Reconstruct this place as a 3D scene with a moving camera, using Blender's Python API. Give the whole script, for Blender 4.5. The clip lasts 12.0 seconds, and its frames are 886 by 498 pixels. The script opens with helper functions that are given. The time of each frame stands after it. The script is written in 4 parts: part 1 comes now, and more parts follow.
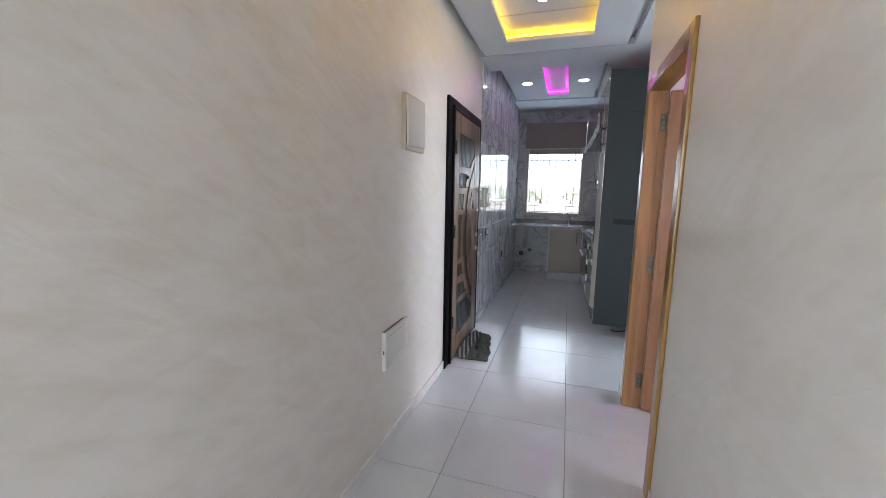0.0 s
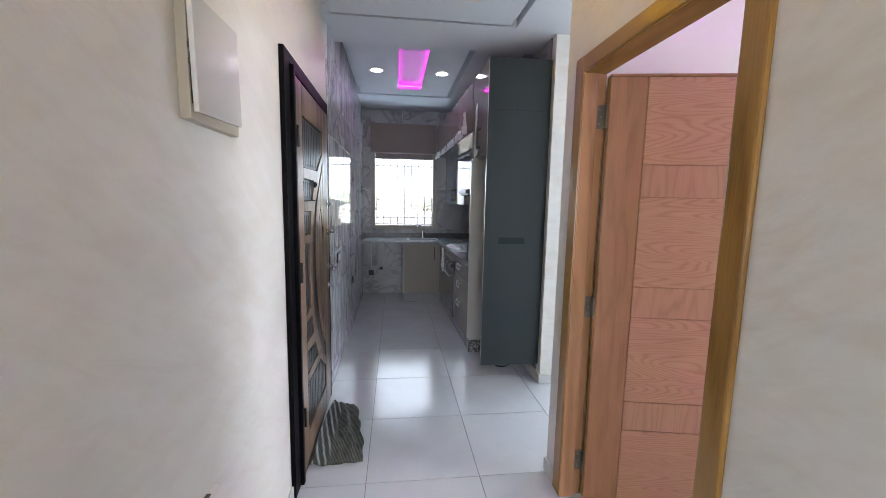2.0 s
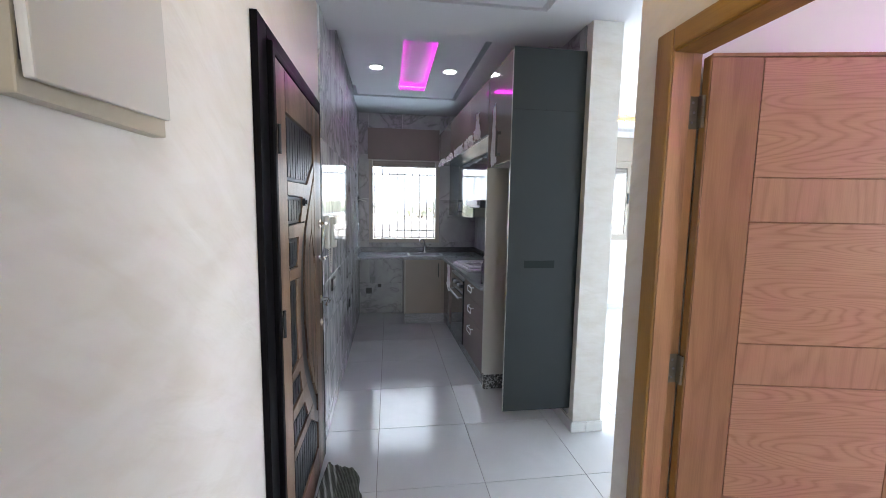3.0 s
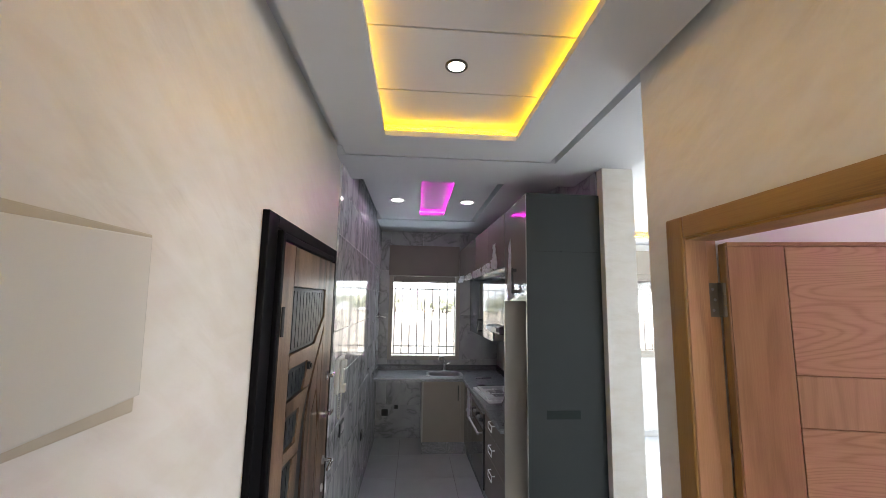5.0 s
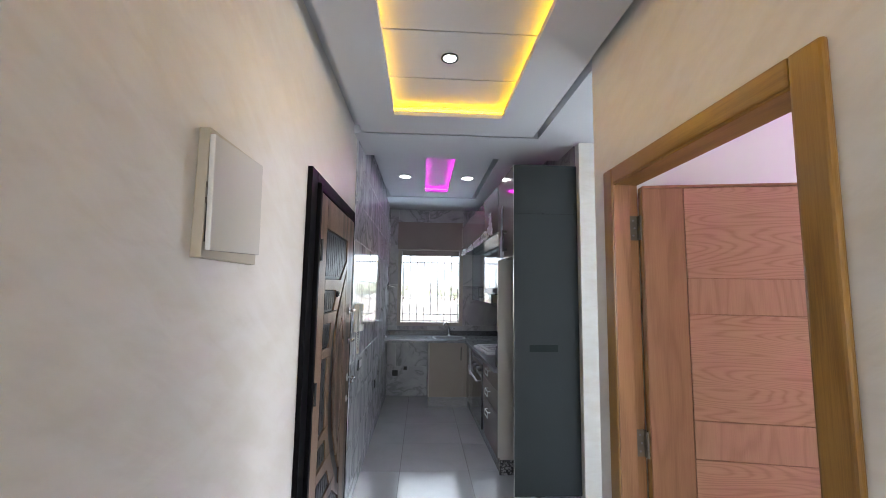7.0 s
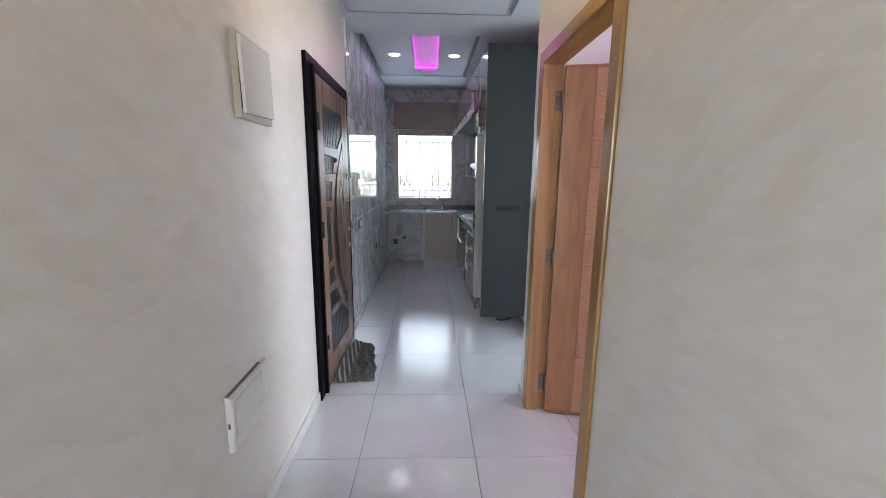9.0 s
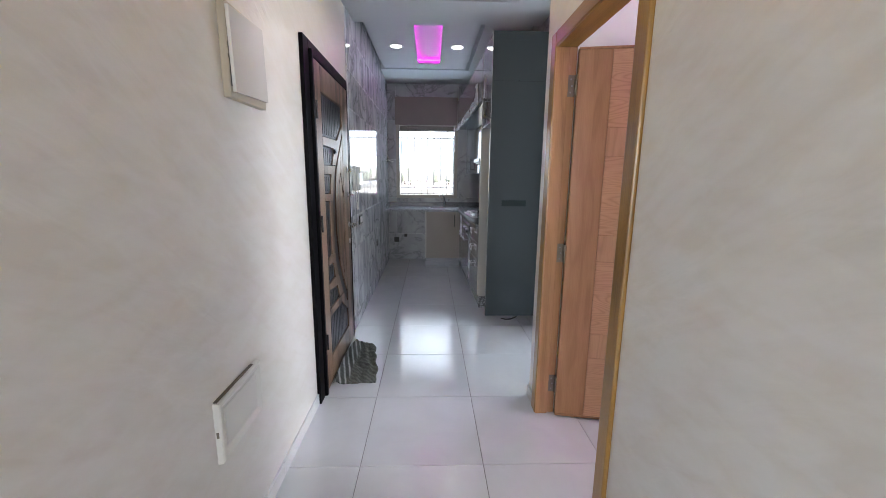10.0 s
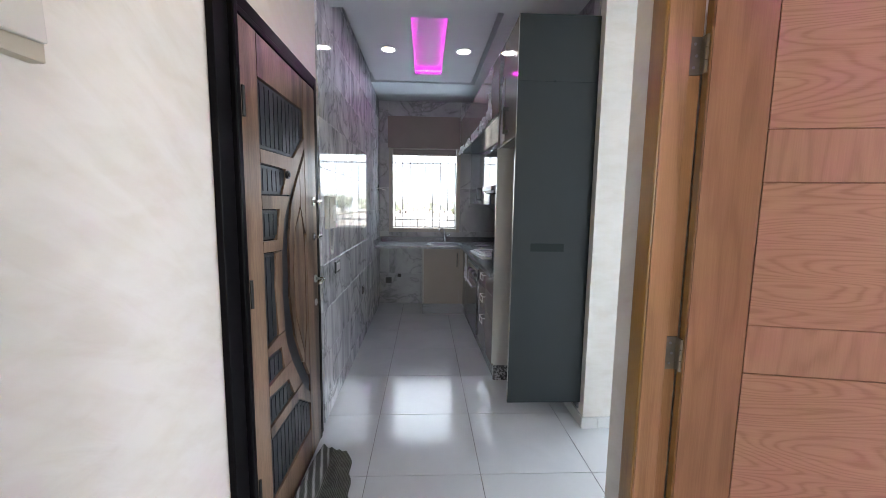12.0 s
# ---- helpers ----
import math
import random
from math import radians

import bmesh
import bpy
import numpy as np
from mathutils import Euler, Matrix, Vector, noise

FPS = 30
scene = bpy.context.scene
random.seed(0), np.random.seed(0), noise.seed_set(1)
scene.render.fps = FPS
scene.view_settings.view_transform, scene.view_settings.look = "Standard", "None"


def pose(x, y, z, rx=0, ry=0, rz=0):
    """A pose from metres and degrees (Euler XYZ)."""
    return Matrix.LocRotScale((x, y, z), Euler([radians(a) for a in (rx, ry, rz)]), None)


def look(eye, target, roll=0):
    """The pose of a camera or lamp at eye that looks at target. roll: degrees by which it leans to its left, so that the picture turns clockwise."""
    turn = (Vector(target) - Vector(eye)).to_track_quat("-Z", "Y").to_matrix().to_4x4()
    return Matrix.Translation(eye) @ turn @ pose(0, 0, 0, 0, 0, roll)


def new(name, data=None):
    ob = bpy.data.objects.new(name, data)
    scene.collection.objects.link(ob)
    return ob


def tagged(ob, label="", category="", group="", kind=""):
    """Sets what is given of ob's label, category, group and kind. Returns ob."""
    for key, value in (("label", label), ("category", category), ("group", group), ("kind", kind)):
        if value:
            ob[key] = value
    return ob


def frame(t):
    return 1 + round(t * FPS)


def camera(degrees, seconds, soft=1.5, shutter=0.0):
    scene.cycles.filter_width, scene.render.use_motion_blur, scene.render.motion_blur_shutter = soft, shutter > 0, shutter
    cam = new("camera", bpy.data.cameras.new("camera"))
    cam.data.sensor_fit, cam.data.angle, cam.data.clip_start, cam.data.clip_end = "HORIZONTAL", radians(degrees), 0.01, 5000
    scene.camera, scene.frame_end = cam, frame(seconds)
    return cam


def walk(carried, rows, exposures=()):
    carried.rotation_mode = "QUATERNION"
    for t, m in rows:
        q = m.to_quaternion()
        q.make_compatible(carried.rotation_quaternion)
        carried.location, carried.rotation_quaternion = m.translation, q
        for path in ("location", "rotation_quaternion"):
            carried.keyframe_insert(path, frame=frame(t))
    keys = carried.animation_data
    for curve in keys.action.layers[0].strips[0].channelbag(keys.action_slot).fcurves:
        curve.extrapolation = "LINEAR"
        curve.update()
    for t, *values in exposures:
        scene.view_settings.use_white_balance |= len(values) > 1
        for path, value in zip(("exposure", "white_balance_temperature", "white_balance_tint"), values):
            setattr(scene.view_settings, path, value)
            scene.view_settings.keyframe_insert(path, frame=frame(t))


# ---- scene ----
EXPOSURES = [(0, 1.56, 6000, 10), (1, 1.71, 6000, 10), (2.5, 1.75, 6000, 10), (3, 1.74, 6100, 10), (5, 1.47, 6600, 10), (6, 1.50, 6450, 10), (6.5, 1.57, 6250, 10),
             (7, 1.62, 6100, 10), (7.5, 1.70, 5900, 10), (9.5, 1.69, 5950, 10), (10.5, 1.80, 6050, 10), (12, 1.75, 6200, 10)]
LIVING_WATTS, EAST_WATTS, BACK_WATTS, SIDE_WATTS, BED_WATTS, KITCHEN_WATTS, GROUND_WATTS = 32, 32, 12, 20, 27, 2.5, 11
YELLOW_LED, PINK_LED, BED_LED, HAZE = 6.6, 4.6, 32.0, 0.66
cam = camera(97.2, 12.0, 0.85)
PATH = [
    (0, (-0.116, 0.918, 1.415), (-0.711, 2.805, 1.122), 1.0),
    (0.5, (-0.24, 1.175, 1.437), (-0.428, 3.146, 1.155), 1.1),
    (1, (-0.41, 1.385, 1.444), (-0.341, 3.366, 1.178), 1.1),
    (1.5, (-0.476, 1.643, 1.424), (-0.276, 3.617, 1.17), 1.1),
    (2, (-0.506, 1.937, 1.463), (-0.261, 3.907, 1.217), 1.1),
    (2.5, (-0.583, 2.208, 1.472), (-0.323, 4.176, 1.234), 1.1),
    (3, (-0.585, 2.449, 1.527), (-0.31, 4.419, 1.314), 0.9),
    (4.8, (-0.509, 2.533, 1.822), (-0.351, 4.517, 2.019), 0.9),
    (5, (-0.514, 2.503, 1.833), (-0.373, 4.481, 2.092), 1.0),
    (5.5, (-0.551, 2.396, 1.856), (-0.439, 4.354, 2.25), 1.2),
    (6, (-0.583, 2.261, 1.829), (-0.481, 4.203, 2.293), 1.1),
    (6.5, (-0.545, 2.157, 1.762), (-0.448, 4.11, 2.183), 1.2),
    (7, (-0.486, 2.052, 1.58), (-0.385, 4.039, 1.782), 0.9),
    (7.5, (-0.486, 1.877, 1.482), (-0.387, 3.874, 1.437), 0.7),
    (7.7, (-0.491, 1.784, 1.444), (-0.392, 3.778, 1.316), 0.8),
    (9.3, (-0.274, 1.42, 1.44), (-0.207, 3.383, 1.065), 0.6),
    (9.5, (-0.288, 1.435, 1.424), (-0.218, 3.399, 1.054), 0.5),
    (10, (-0.317, 1.549, 1.393), (-0.249, 3.513, 1.021), 0.6),
    (10.5, (-0.355, 1.74, 1.408), (-0.293, 3.704, 1.037), 0.6),
    (11, (-0.342, 1.985, 1.43), (-0.281, 3.954, 1.086), 0.7),
    (11.5, (-0.335, 2.221, 1.415), (-0.266, 4.201, 1.139), 0.6),
    (12, (-0.355, 2.52, 1.424), (-0.263, 4.505, 1.192), 0.8),
]

walk(cam, [(t, look(eye, target, roll)) for t, eye, target, roll in PATH], exposures=EXPOSURES)

# ---- world and large lights ----
world = bpy.data.worlds.new("world")
scene.world = world
world.use_nodes = True
wn = world.node_tree.nodes
sky = wn.new("ShaderNodeTexSky")
sky.sky_type, sky.sun_disc = "NISHITA", False
sky.sun_elevation, sky.sun_rotation = radians(52), radians(200)
wn["Background"].inputs["Strength"].default_value = 0.15
world.node_tree.links.new(sky.outputs["Color"], wn["Background"].inputs["Color"])


def sun_lamp():
    data = bpy.data.lights.new("sun", "SUN")
    data.energy, data.angle, data.color = 5.0, radians(0.5), (1.0, 0.95, 0.88)
    ob = new("sun", data)
    ob.matrix_world = look((-2, -8, 14), (0, 0, 0))
    return ob


# Area lamp added for daylight, at a window or at an added opening.
def fill_lamp(x, y, z, target, w, h, watts, color):
    data = bpy.data.lights.new("fill_light", "AREA")
    data.shape, data.size, data.size_y, data.energy, data.color = "RECTANGLE", w, h, watts, color
    ob = new("fill_light", data)
    ob.matrix_world = look((x, y, z), target)
    return ob


sun_lamp()
DAY = (0.88, 0.95, 1.0)
fill_lamp(1.75, 7.93, 1.75, (1.75, 0, 1.3), 1.3, 1.3, LIVING_WATTS, DAY)
# Fill lamp at an unseen opening added in the east wall.
fill_lamp(4.12, 6.2, 1.6, (0, 4.6, 0.5), 2.0, 1.3, EAST_WATTS, DAY)
# Two hidden lamps outside the kitchen window add sky light and ground bounce.
fill_lamp(-0.37, 8.62, 2.72, (-0.37, 6.4, 0.2), 1.0, 0.7, KITCHEN_WATTS, (0.66, 0.84, 1.0))
fill_lamp(-0.37, 8.72, 0.70, (-0.37, 6.3, 2.79), 1.0, 0.5, GROUND_WATTS, (0.67, 0.85, 1.0))
# Fill lamps behind the camera, at unseen openings added to light the corridor.
fill_lamp(-0.57, -2.52, 1.5, (-0.3, 1.5, 0.2), 0.72, 1.5, BACK_WATTS, (0.97, 0.98, 1.0))
fill_lamp(-1.05, -1.3, 1.55, (0.3, -0.7, 1.1), 1.5, 1.3, SIDE_WATTS, (0.97, 0.98, 1.0))
# Bedroom fill lamp, also at an added opening out of view.
fill_lamp(4.12, 1.9, 1.6, (0, 2.2, 1.3), 1.2, 1.2, BED_WATTS, (1.0, 0.93, 0.86))


# ---- materials ----
def nodes_of(name):
    m = bpy.data.materials.new(name)
    m.use_nodes = True
    t = m.node_tree
    return m, t, t.nodes["Principled BSDF"]


def link(t, a, b):
    t.links.new(a, b)


def add(t, kind, **values):
    n = t.nodes.new(kind)
    for k, v in values.items():
        n.inputs[k.replace("_", " ")].default_value = v
    return n


def ramp(t, fac, stops):
    n = t.nodes.new("ShaderNodeValToRGB")
    e = n.color_ramp.elements
    while len(e) < len(stops):
        e.new(0.5)
    for el, (p, c) in zip(e, stops):
        el.position, el.color = p, (*c, 1)
    link(t, fac, n.inputs["Fac"])
    return n.outputs["Color"]


def coords(t, scale=(1, 1, 1), turn=(0, 0, 0), world_space=False, shuffle=0.0):
    if world_space:
        src = t.nodes.new("ShaderNodeNewGeometry").outputs["Position"]
    else:
        src = t.nodes.new("ShaderNodeTexCoord").outputs["Object"]
    if shuffle:
        info = t.nodes.new("ShaderNodeObjectInfo")
        mul = t.nodes.new("ShaderNodeVectorMath")
        mul.operation = "MULTIPLY_ADD"
        comb = t.nodes.new("ShaderNodeCombineXYZ")
        for k in range(3):
            link(t, info.outputs["Random"], comb.inputs[k])
        link(t, comb.outputs[0], mul.inputs[0])
        mul.inputs[1].default_value = (shuffle, shuffle * 1.7, shuffle * 0.6)
        link(t, src, mul.inputs[2])
        src = mul.outputs[0]
    mp = t.nodes.new("ShaderNodeMapping")
    mp.inputs["Scale"].default_value = scale
    mp.inputs["Rotation"].default_value = [radians(a) for a in turn]
    link(t, src, mp.inputs["Vector"])
    return mp.outputs[0]


def noise_tex(t, vec, scale, detail=4, rough=0.55, distort=0.0):
    n = t.nodes.new("ShaderNodeTexNoise")
    link(t, vec, n.inputs["Vector"])
    n.inputs["Scale"].default_value, n.inputs["Detail"].default_value = scale, detail
    n.inputs["Roughness"].default_value, n.inputs["Distortion"].default_value = rough, distort
    return n.outputs["Fac"]


def bump(t, p, height, strength, distance=0.01):
    b = t.nodes.new("ShaderNodeBump")
    b.inputs["Strength"].default_value, b.inputs["Distance"].default_value = strength, distance
    link(t, height, b.inputs["Height"])
    link(t, b.outputs["Normal"], p.inputs["Normal"])


def plain(name, color, rough=0.5, metal=0.0, vary=0.08, scale=6.0, grain=0.05, coat=0.0, spec=0.5, stretch=(1, 1, 1)):
    """Paint, plastic or metal with soft stains, fine grain and uneven gloss."""
    m, t, p = nodes_of(name)
    v = coords(t, stretch, world_space=True)
    big = noise_tex(t, v, scale, 5)
    lo, hi = [c * (1 - vary) for c in color], [min(1, c * (1 + vary)) for c in color]
    link(t, ramp(t, big, [(0.3, lo), (0.7, hi)]), p.inputs["Base Color"])
    fine = noise_tex(t, v, 220, 2)
    r = t.nodes.new("ShaderNodeMapRange")
    r.inputs["To Min"].default_value, r.inputs["To Max"].default_value = max(0.02, rough * 0.8), min(1, rough * 1.2)
    link(t, big, r.inputs["Value"])
    link(t, r.outputs[0], p.inputs["Roughness"])
    p.inputs["Metallic"].default_value, p.inputs["Coat Weight"].default_value = metal, coat
    p.inputs["Specular IOR Level"].default_value = spec
    if grain:
        bump(t, p, fine, grain, 0.002)
    return m


def glow(name, color, strength):
    m, t, p = nodes_of(name)
    p.inputs["Base Color"].default_value = (0.8, 0.8, 0.8, 1)
    p.inputs["Emission Color"].default_value = (*color, 1)
    p.inputs["Emission Strength"].default_value = strength
    return m


def plaster():
    """Satin decorative plaster: broad clouds, level trowel strokes and a second, falling set of strokes."""
    m, t, p = nodes_of("trowelled_plaster")
    v = coords(t, (1, 1, 1), (0, 0, 0), True)
    level = coords(t, (1.0, 0.85, 2.3), (30, 0, 0), True)
    fall = t.nodes.new("ShaderNodeMapping")
    fall.vector_type = "TEXTURE"
    fall.inputs["Rotation"].default_value = (radians(-32), 0, 0)
    fall.inputs["Scale"].default_value = (1.0, 1.25, 0.33)
    link(t, v, fall.inputs["Vector"])
    cloud = noise_tex(t, v, 1.3, 4, 0.5)
    stroke = noise_tex(t, level, 7.0, 3, 0.5, 0.5)
    falling = noise_tex(t, fall.outputs[0], 5.5, 3.0, 0.55, 0.5)

    def blend(fac, a, b):
        mix = t.nodes.new("ShaderNodeMix")
        mix.inputs["Factor"].default_value = fac
        link(t, a, mix.inputs["A"])
        link(t, b, mix.inputs["B"])
        return mix.outputs[0]

    worked = blend(0.55, stroke, falling)
    tone = blend(0.88, cloud, worked)
    link(t, ramp(t, tone, [(0.39, (0.630, 0.594, 0.540)), (0.49, (0.665, 0.636, 0.592)), (0.58, (0.694, 0.670, 0.634))]), p.inputs["Base Color"])
    r = t.nodes.new("ShaderNodeMapRange")
    r.inputs["From Min"].default_value, r.inputs["From Max"].default_value = 0.38, 0.62
    r.inputs["To Min"].default_value, r.inputs["To Max"].default_value = 0.30, 0.60
    link(t, worked, r.inputs["Value"])
    link(t, r.outputs[0], p.inputs["Roughness"])
    bump(t, p, worked, 0.45, 0.010)
    return m


def marble(name, base, vein, rough, turn):
    """Polished veined tile; each tile shows another part of the slab."""
    m, t, p = nodes_of(name)
    v = coords(t, (1, 1, 1), turn, False, 37.0)
    warp = noise_tex(t, v, 1.6, 6, 0.6, 1.2)
    st = coords(t, (1.0, 2.2, 0.55), turn, False, 37.0)
    cloud = noise_tex(t, st, 1.9, 5, 0.55, 1.8)
    vn = t.nodes.new("ShaderNodeMath")
    vn.operation = "SUBTRACT"
    vn.inputs[1].default_value = 0.5
    link(t, warp, vn.inputs[0])
    ab = t.nodes.new("ShaderNodeMath")
    ab.operation = "ABSOLUTE"
    link(t, vn.outputs[0], ab.inputs[0])
    lines = ramp(t, ab.outputs[0], [(0.0, (0.25, 0.25, 0.25)), (0.018, (0.75, 0.75, 0.75)), (0.06, (1, 1, 1))])
    col = ramp(t, cloud, [(0.30, vein), (0.47, [0.5 * (a + b) for a, b in zip(base, vein)]), (0.62, base)])
    mx = t.nodes.new("ShaderNodeMix")
    mx.data_type, mx.blend_type = "RGBA", "MULTIPLY"
    mx.inputs["Factor"].default_value = 0.62
    link(t, col, mx.inputs["A"])
    link(t, lines, mx.inputs["B"])
    link(t, mx.outputs["Result"], p.inputs["Base Color"])
    p.inputs["Roughness"].default_value = rough
    p.inputs["Specular IOR Level"].default_value = 0.55
    return m


def porcelain():
    """Pale satin floor tile, slightly different from tile to tile."""
    m, t, p = nodes_of("porcelain_tile")
    v = coords(t, (1, 1, 1), (0, 0, 0), False, 19.0)
    cloud = noise_tex(t, v, 2.5, 6, 0.6, 0.6)
    link(t, ramp(t, cloud, [(0.3, (0.565, 0.578, 0.605)), (0.7, (0.635, 0.648, 0.675))]), p.inputs["Base Color"])
    smear = noise_tex(t, coords(t, (1, 1, 1), (0, 0, 0), True), 5, 5, 0.65)
    r = t.nodes.new("ShaderNodeMapRange")
    r.inputs["From Min"].default_value, r.inputs["From Max"].default_value = 0.3, 0.7
    r.inputs["To Min"].default_value, r.inputs["To Max"].default_value = 0.12, 0.19
    link(t, smear, r.inputs["Value"])
    link(t, r.outputs[0], p.inputs["Roughness"])
    p.inputs["Specular IOR Level"].default_value = 1.0
    bump(t, p, noise_tex(t, v, 9, 3), 0.02, 0.01)
    return m


def wood(name, dark, mid, light, rough, along, rings=10.0, coat=0.0, shuffle=0.0, broad=1.0):
    """Veneer: fine dark growth lines in long bowed figures, pores along the grain."""
    m, t, p = nodes_of(name)
    sc = {"x": (1.5, 12, 12), "y": (12, 1.5, 12), "z": (12, 12, 1.5)}[along]
    v = coords(t, [c * broad for c in sc], (0, 0, 0), False, shuffle)
    figure = noise_tex(t, v, 1.0, 0.7, 0.3, 0.1)
    mul = t.nodes.new("ShaderNodeMath")
    mul.operation = "MULTIPLY"
    mul.inputs[1].default_value = rings * 6.283
    link(t, figure, mul.inputs[0])
    sn = t.nodes.new("ShaderNodeMath")
    sn.operation = "SINE"
    link(t, mul.outputs[0], sn.inputs[0])
    fc = {"x": (2.5, 90, 90), "y": (90, 2.5, 90), "z": (90, 90, 2.5)}[along]
    raw = noise_tex(t, coords(t, fc, (0, 0, 0), False, shuffle), 3, 4, 0.7)
    pores = ramp(t, raw, [(0.34, (0.0, 0.0, 0.0)), (0.66, (1.0, 1.0, 1.0))])
    mr = t.nodes.new("ShaderNodeMapRange")
    mr.inputs["From Min"].default_value, mr.inputs["From Max"].default_value = -1, 1
    link(t, sn.outputs[0], mr.inputs["Value"])
    lines = ramp(t, mr.outputs[0], [(0.0, (0.05, 0.05, 0.05)), (0.25, (0.45, 0.45, 0.45)), (0.75, (0.75, 0.75, 0.75))])
    tone = noise_tex(t, v, 0.6, 3, 0.5)
    mx = t.nodes.new("ShaderNodeMix")
    mx.inputs["Factor"].default_value = 0.38
    link(t, lines, mx.inputs["A"])
    link(t, pores, mx.inputs["B"])
    mx2 = t.nodes.new("ShaderNodeMix")
    mx2.inputs["Factor"].default_value = 0.3
    link(t, mx.outputs[0], mx2.inputs["A"])
    link(t, tone, mx2.inputs["B"])
    link(t, ramp(t, mx2.outputs[0], [(0.25, dark), (0.5, mid), (0.72, light)]), p.inputs["Base Color"])
    p.inputs["Roughness"].default_value, p.inputs["Coat Weight"].default_value = rough, coat
    p.inputs["Coat Roughness"].default_value = 0.15
    bump(t, p, pores, 0.06, 0.003)
    return m


def granite(name, dark, mid, light, rough, scale=160):
    m, t, p = nodes_of(name)
    v = coords(t, (1, 1, 1), (0, 0, 0), True)
    vor = t.nodes.new("ShaderNodeTexVoronoi")
    vor.inputs["Scale"].default_value = scale
    link(t, v, vor.inputs["Vector"])
    sep = t.nodes.new("ShaderNodeSeparateColor")
    link(t, vor.outputs["Color"], sep.inputs[0])
    cl = noise_tex(t, v, 14, 5)
    mx = t.nodes.new("ShaderNodeMix")
    mx.inputs["Factor"].default_value = 0.4
    link(t, sep.outputs[0], mx.inputs["A"])
    link(t, cl, mx.inputs["B"])
    link(t, ramp(t, mx.outputs[0], [(0.2, dark), (0.5, mid), (0.8, light)]), p.inputs["Base Color"])
    p.inputs["Roughness"].default_value = rough
    return m


def clear(name, rough=0.0, tint=(1, 1, 1)):
    m, t, p = nodes_of(name)
    p.inputs["Base Color"].default_value = (*tint, 1)
    p.inputs["Transmission Weight"].default_value, p.inputs["Roughness"].default_value = 1.0, rough
    p.inputs["IOR"].default_value = 1.45
    return m


def film_wrap():
    m, t, p = nodes_of("plastic_film")
    p.inputs["Base Color"].default_value = (0.85, 0.86, 0.88, 1)
    p.inputs["Roughness"].default_value = 0.32
    p.inputs["Transmission Weight"].default_value = 0.48
    p.inputs["IOR"].default_value = 1.1
    bump(t, p, noise_tex(t, coords(t), 30, 4), 0.4, 0.01)
    return m


def woven():
    """Grey-green ribbed floor cloth with pale stripes along one side."""
    m, t, p = nodes_of("woven_cloth")
    v = coords(t)
    turned = coords(t, (1, 1, 1), (0, 0, -14))
    w = t.nodes.new("ShaderNodeTexWave")
    w.inputs["Scale"].default_value, w.inputs["Distortion"].default_value = 9.0, 1.2
    w.bands_direction = "X"
    link(t, turned, w.inputs["Vector"])
    cl = noise_tex(t, v, 30, 4)
    sep = t.nodes.new("ShaderNodeSeparateXYZ")
    link(t, v, sep.inputs[0])
    edge = t.nodes.new("ShaderNodeMapRange")
    edge.inputs["From Min"].default_value, edge.inputs["From Max"].default_value = 0.10, 0.085
    link(t, sep.outputs[0], edge.inputs["Value"])
    rib = t.nodes.new("ShaderNodeTexWave")
    rib.inputs["Scale"].default_value, rib.inputs["Distortion"].default_value = 38.0, 1.5
    link(t, v, rib.inputs["Vector"])
    stripe = ramp(t, w.outputs["Fac"], [(0.30, (0.06, 0.064, 0.058)), (0.70, (0.12, 0.125, 0.115)), (0.88, (0.32, 0.33, 0.32))])
    mr = t.nodes.new("ShaderNodeMix")
    mr.inputs["Factor"].default_value = 0.45
    link(t, cl, mr.inputs["A"])
    link(t, rib.outputs["Fac"], mr.inputs["B"])
    base = ramp(t, mr.outputs[0], [(0.3, (0.05, 0.053, 0.045)), (0.7, (0.15, 0.155, 0.135))])
    mx = t.nodes.new("ShaderNodeMix")
    mx.data_type = "RGBA"
    link(t, edge.outputs[0], mx.inputs["Factor"])
    link(t, base, mx.inputs["A"])
    link(t, stripe, mx.inputs["B"])
    link(t, mx.outputs["Result"], p.inputs["Base Color"])
    p.inputs["Roughness"].default_value = 0.95
    bump(t, p, rib.outputs["Fac"], 0.6, 0.004)
    return m


M_PLASTER = plaster()
M_WHITE = plain("white_wall_paint", (0.78, 0.78, 0.77), 0.6, vary=0.03, scale=2)
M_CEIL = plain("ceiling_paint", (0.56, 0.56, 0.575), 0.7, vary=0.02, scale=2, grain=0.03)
M_FLOOR = porcelain()
M_GROUT = plain("grout", (0.20, 0.195, 0.19), 0.9, scale=30)
M_WGROUT = plain("wall_grout", (0.55, 0.55, 0.56), 0.9, scale=30)
M_MARBLE = marble("grey_marble_tile", (0.82, 0.83, 0.86), (0.47, 0.48, 0.52), 0.05, (0, 0, 0))
# End wall and partition marble, base darkened to carry the shade round the window.
M_MARBLE_END = marble("shade_darkened_marble_tile", (0.36, 0.36, 0.37), (0.25, 0.25, 0.265), 0.32, (0, 35, 90))
M_SKIRT = plain("skirting_tile", (0.66, 0.66, 0.66), 0.22, vary=0.05, scale=9)
M_OAK = wood("red_oak_veneer", (0.40, 0.205, 0.112), (0.48, 0.26, 0.150), (0.525, 0.295, 0.176), 0.42, "x", 24, 0.05, 11.0, 0.95)
M_OAK_SHORT = wood("red_oak_upright_panel", (0.40, 0.212, 0.118), (0.45, 0.245, 0.14), (0.49, 0.275, 0.16), 0.42, "z", 8, 0.05, 11.0, 0.9)
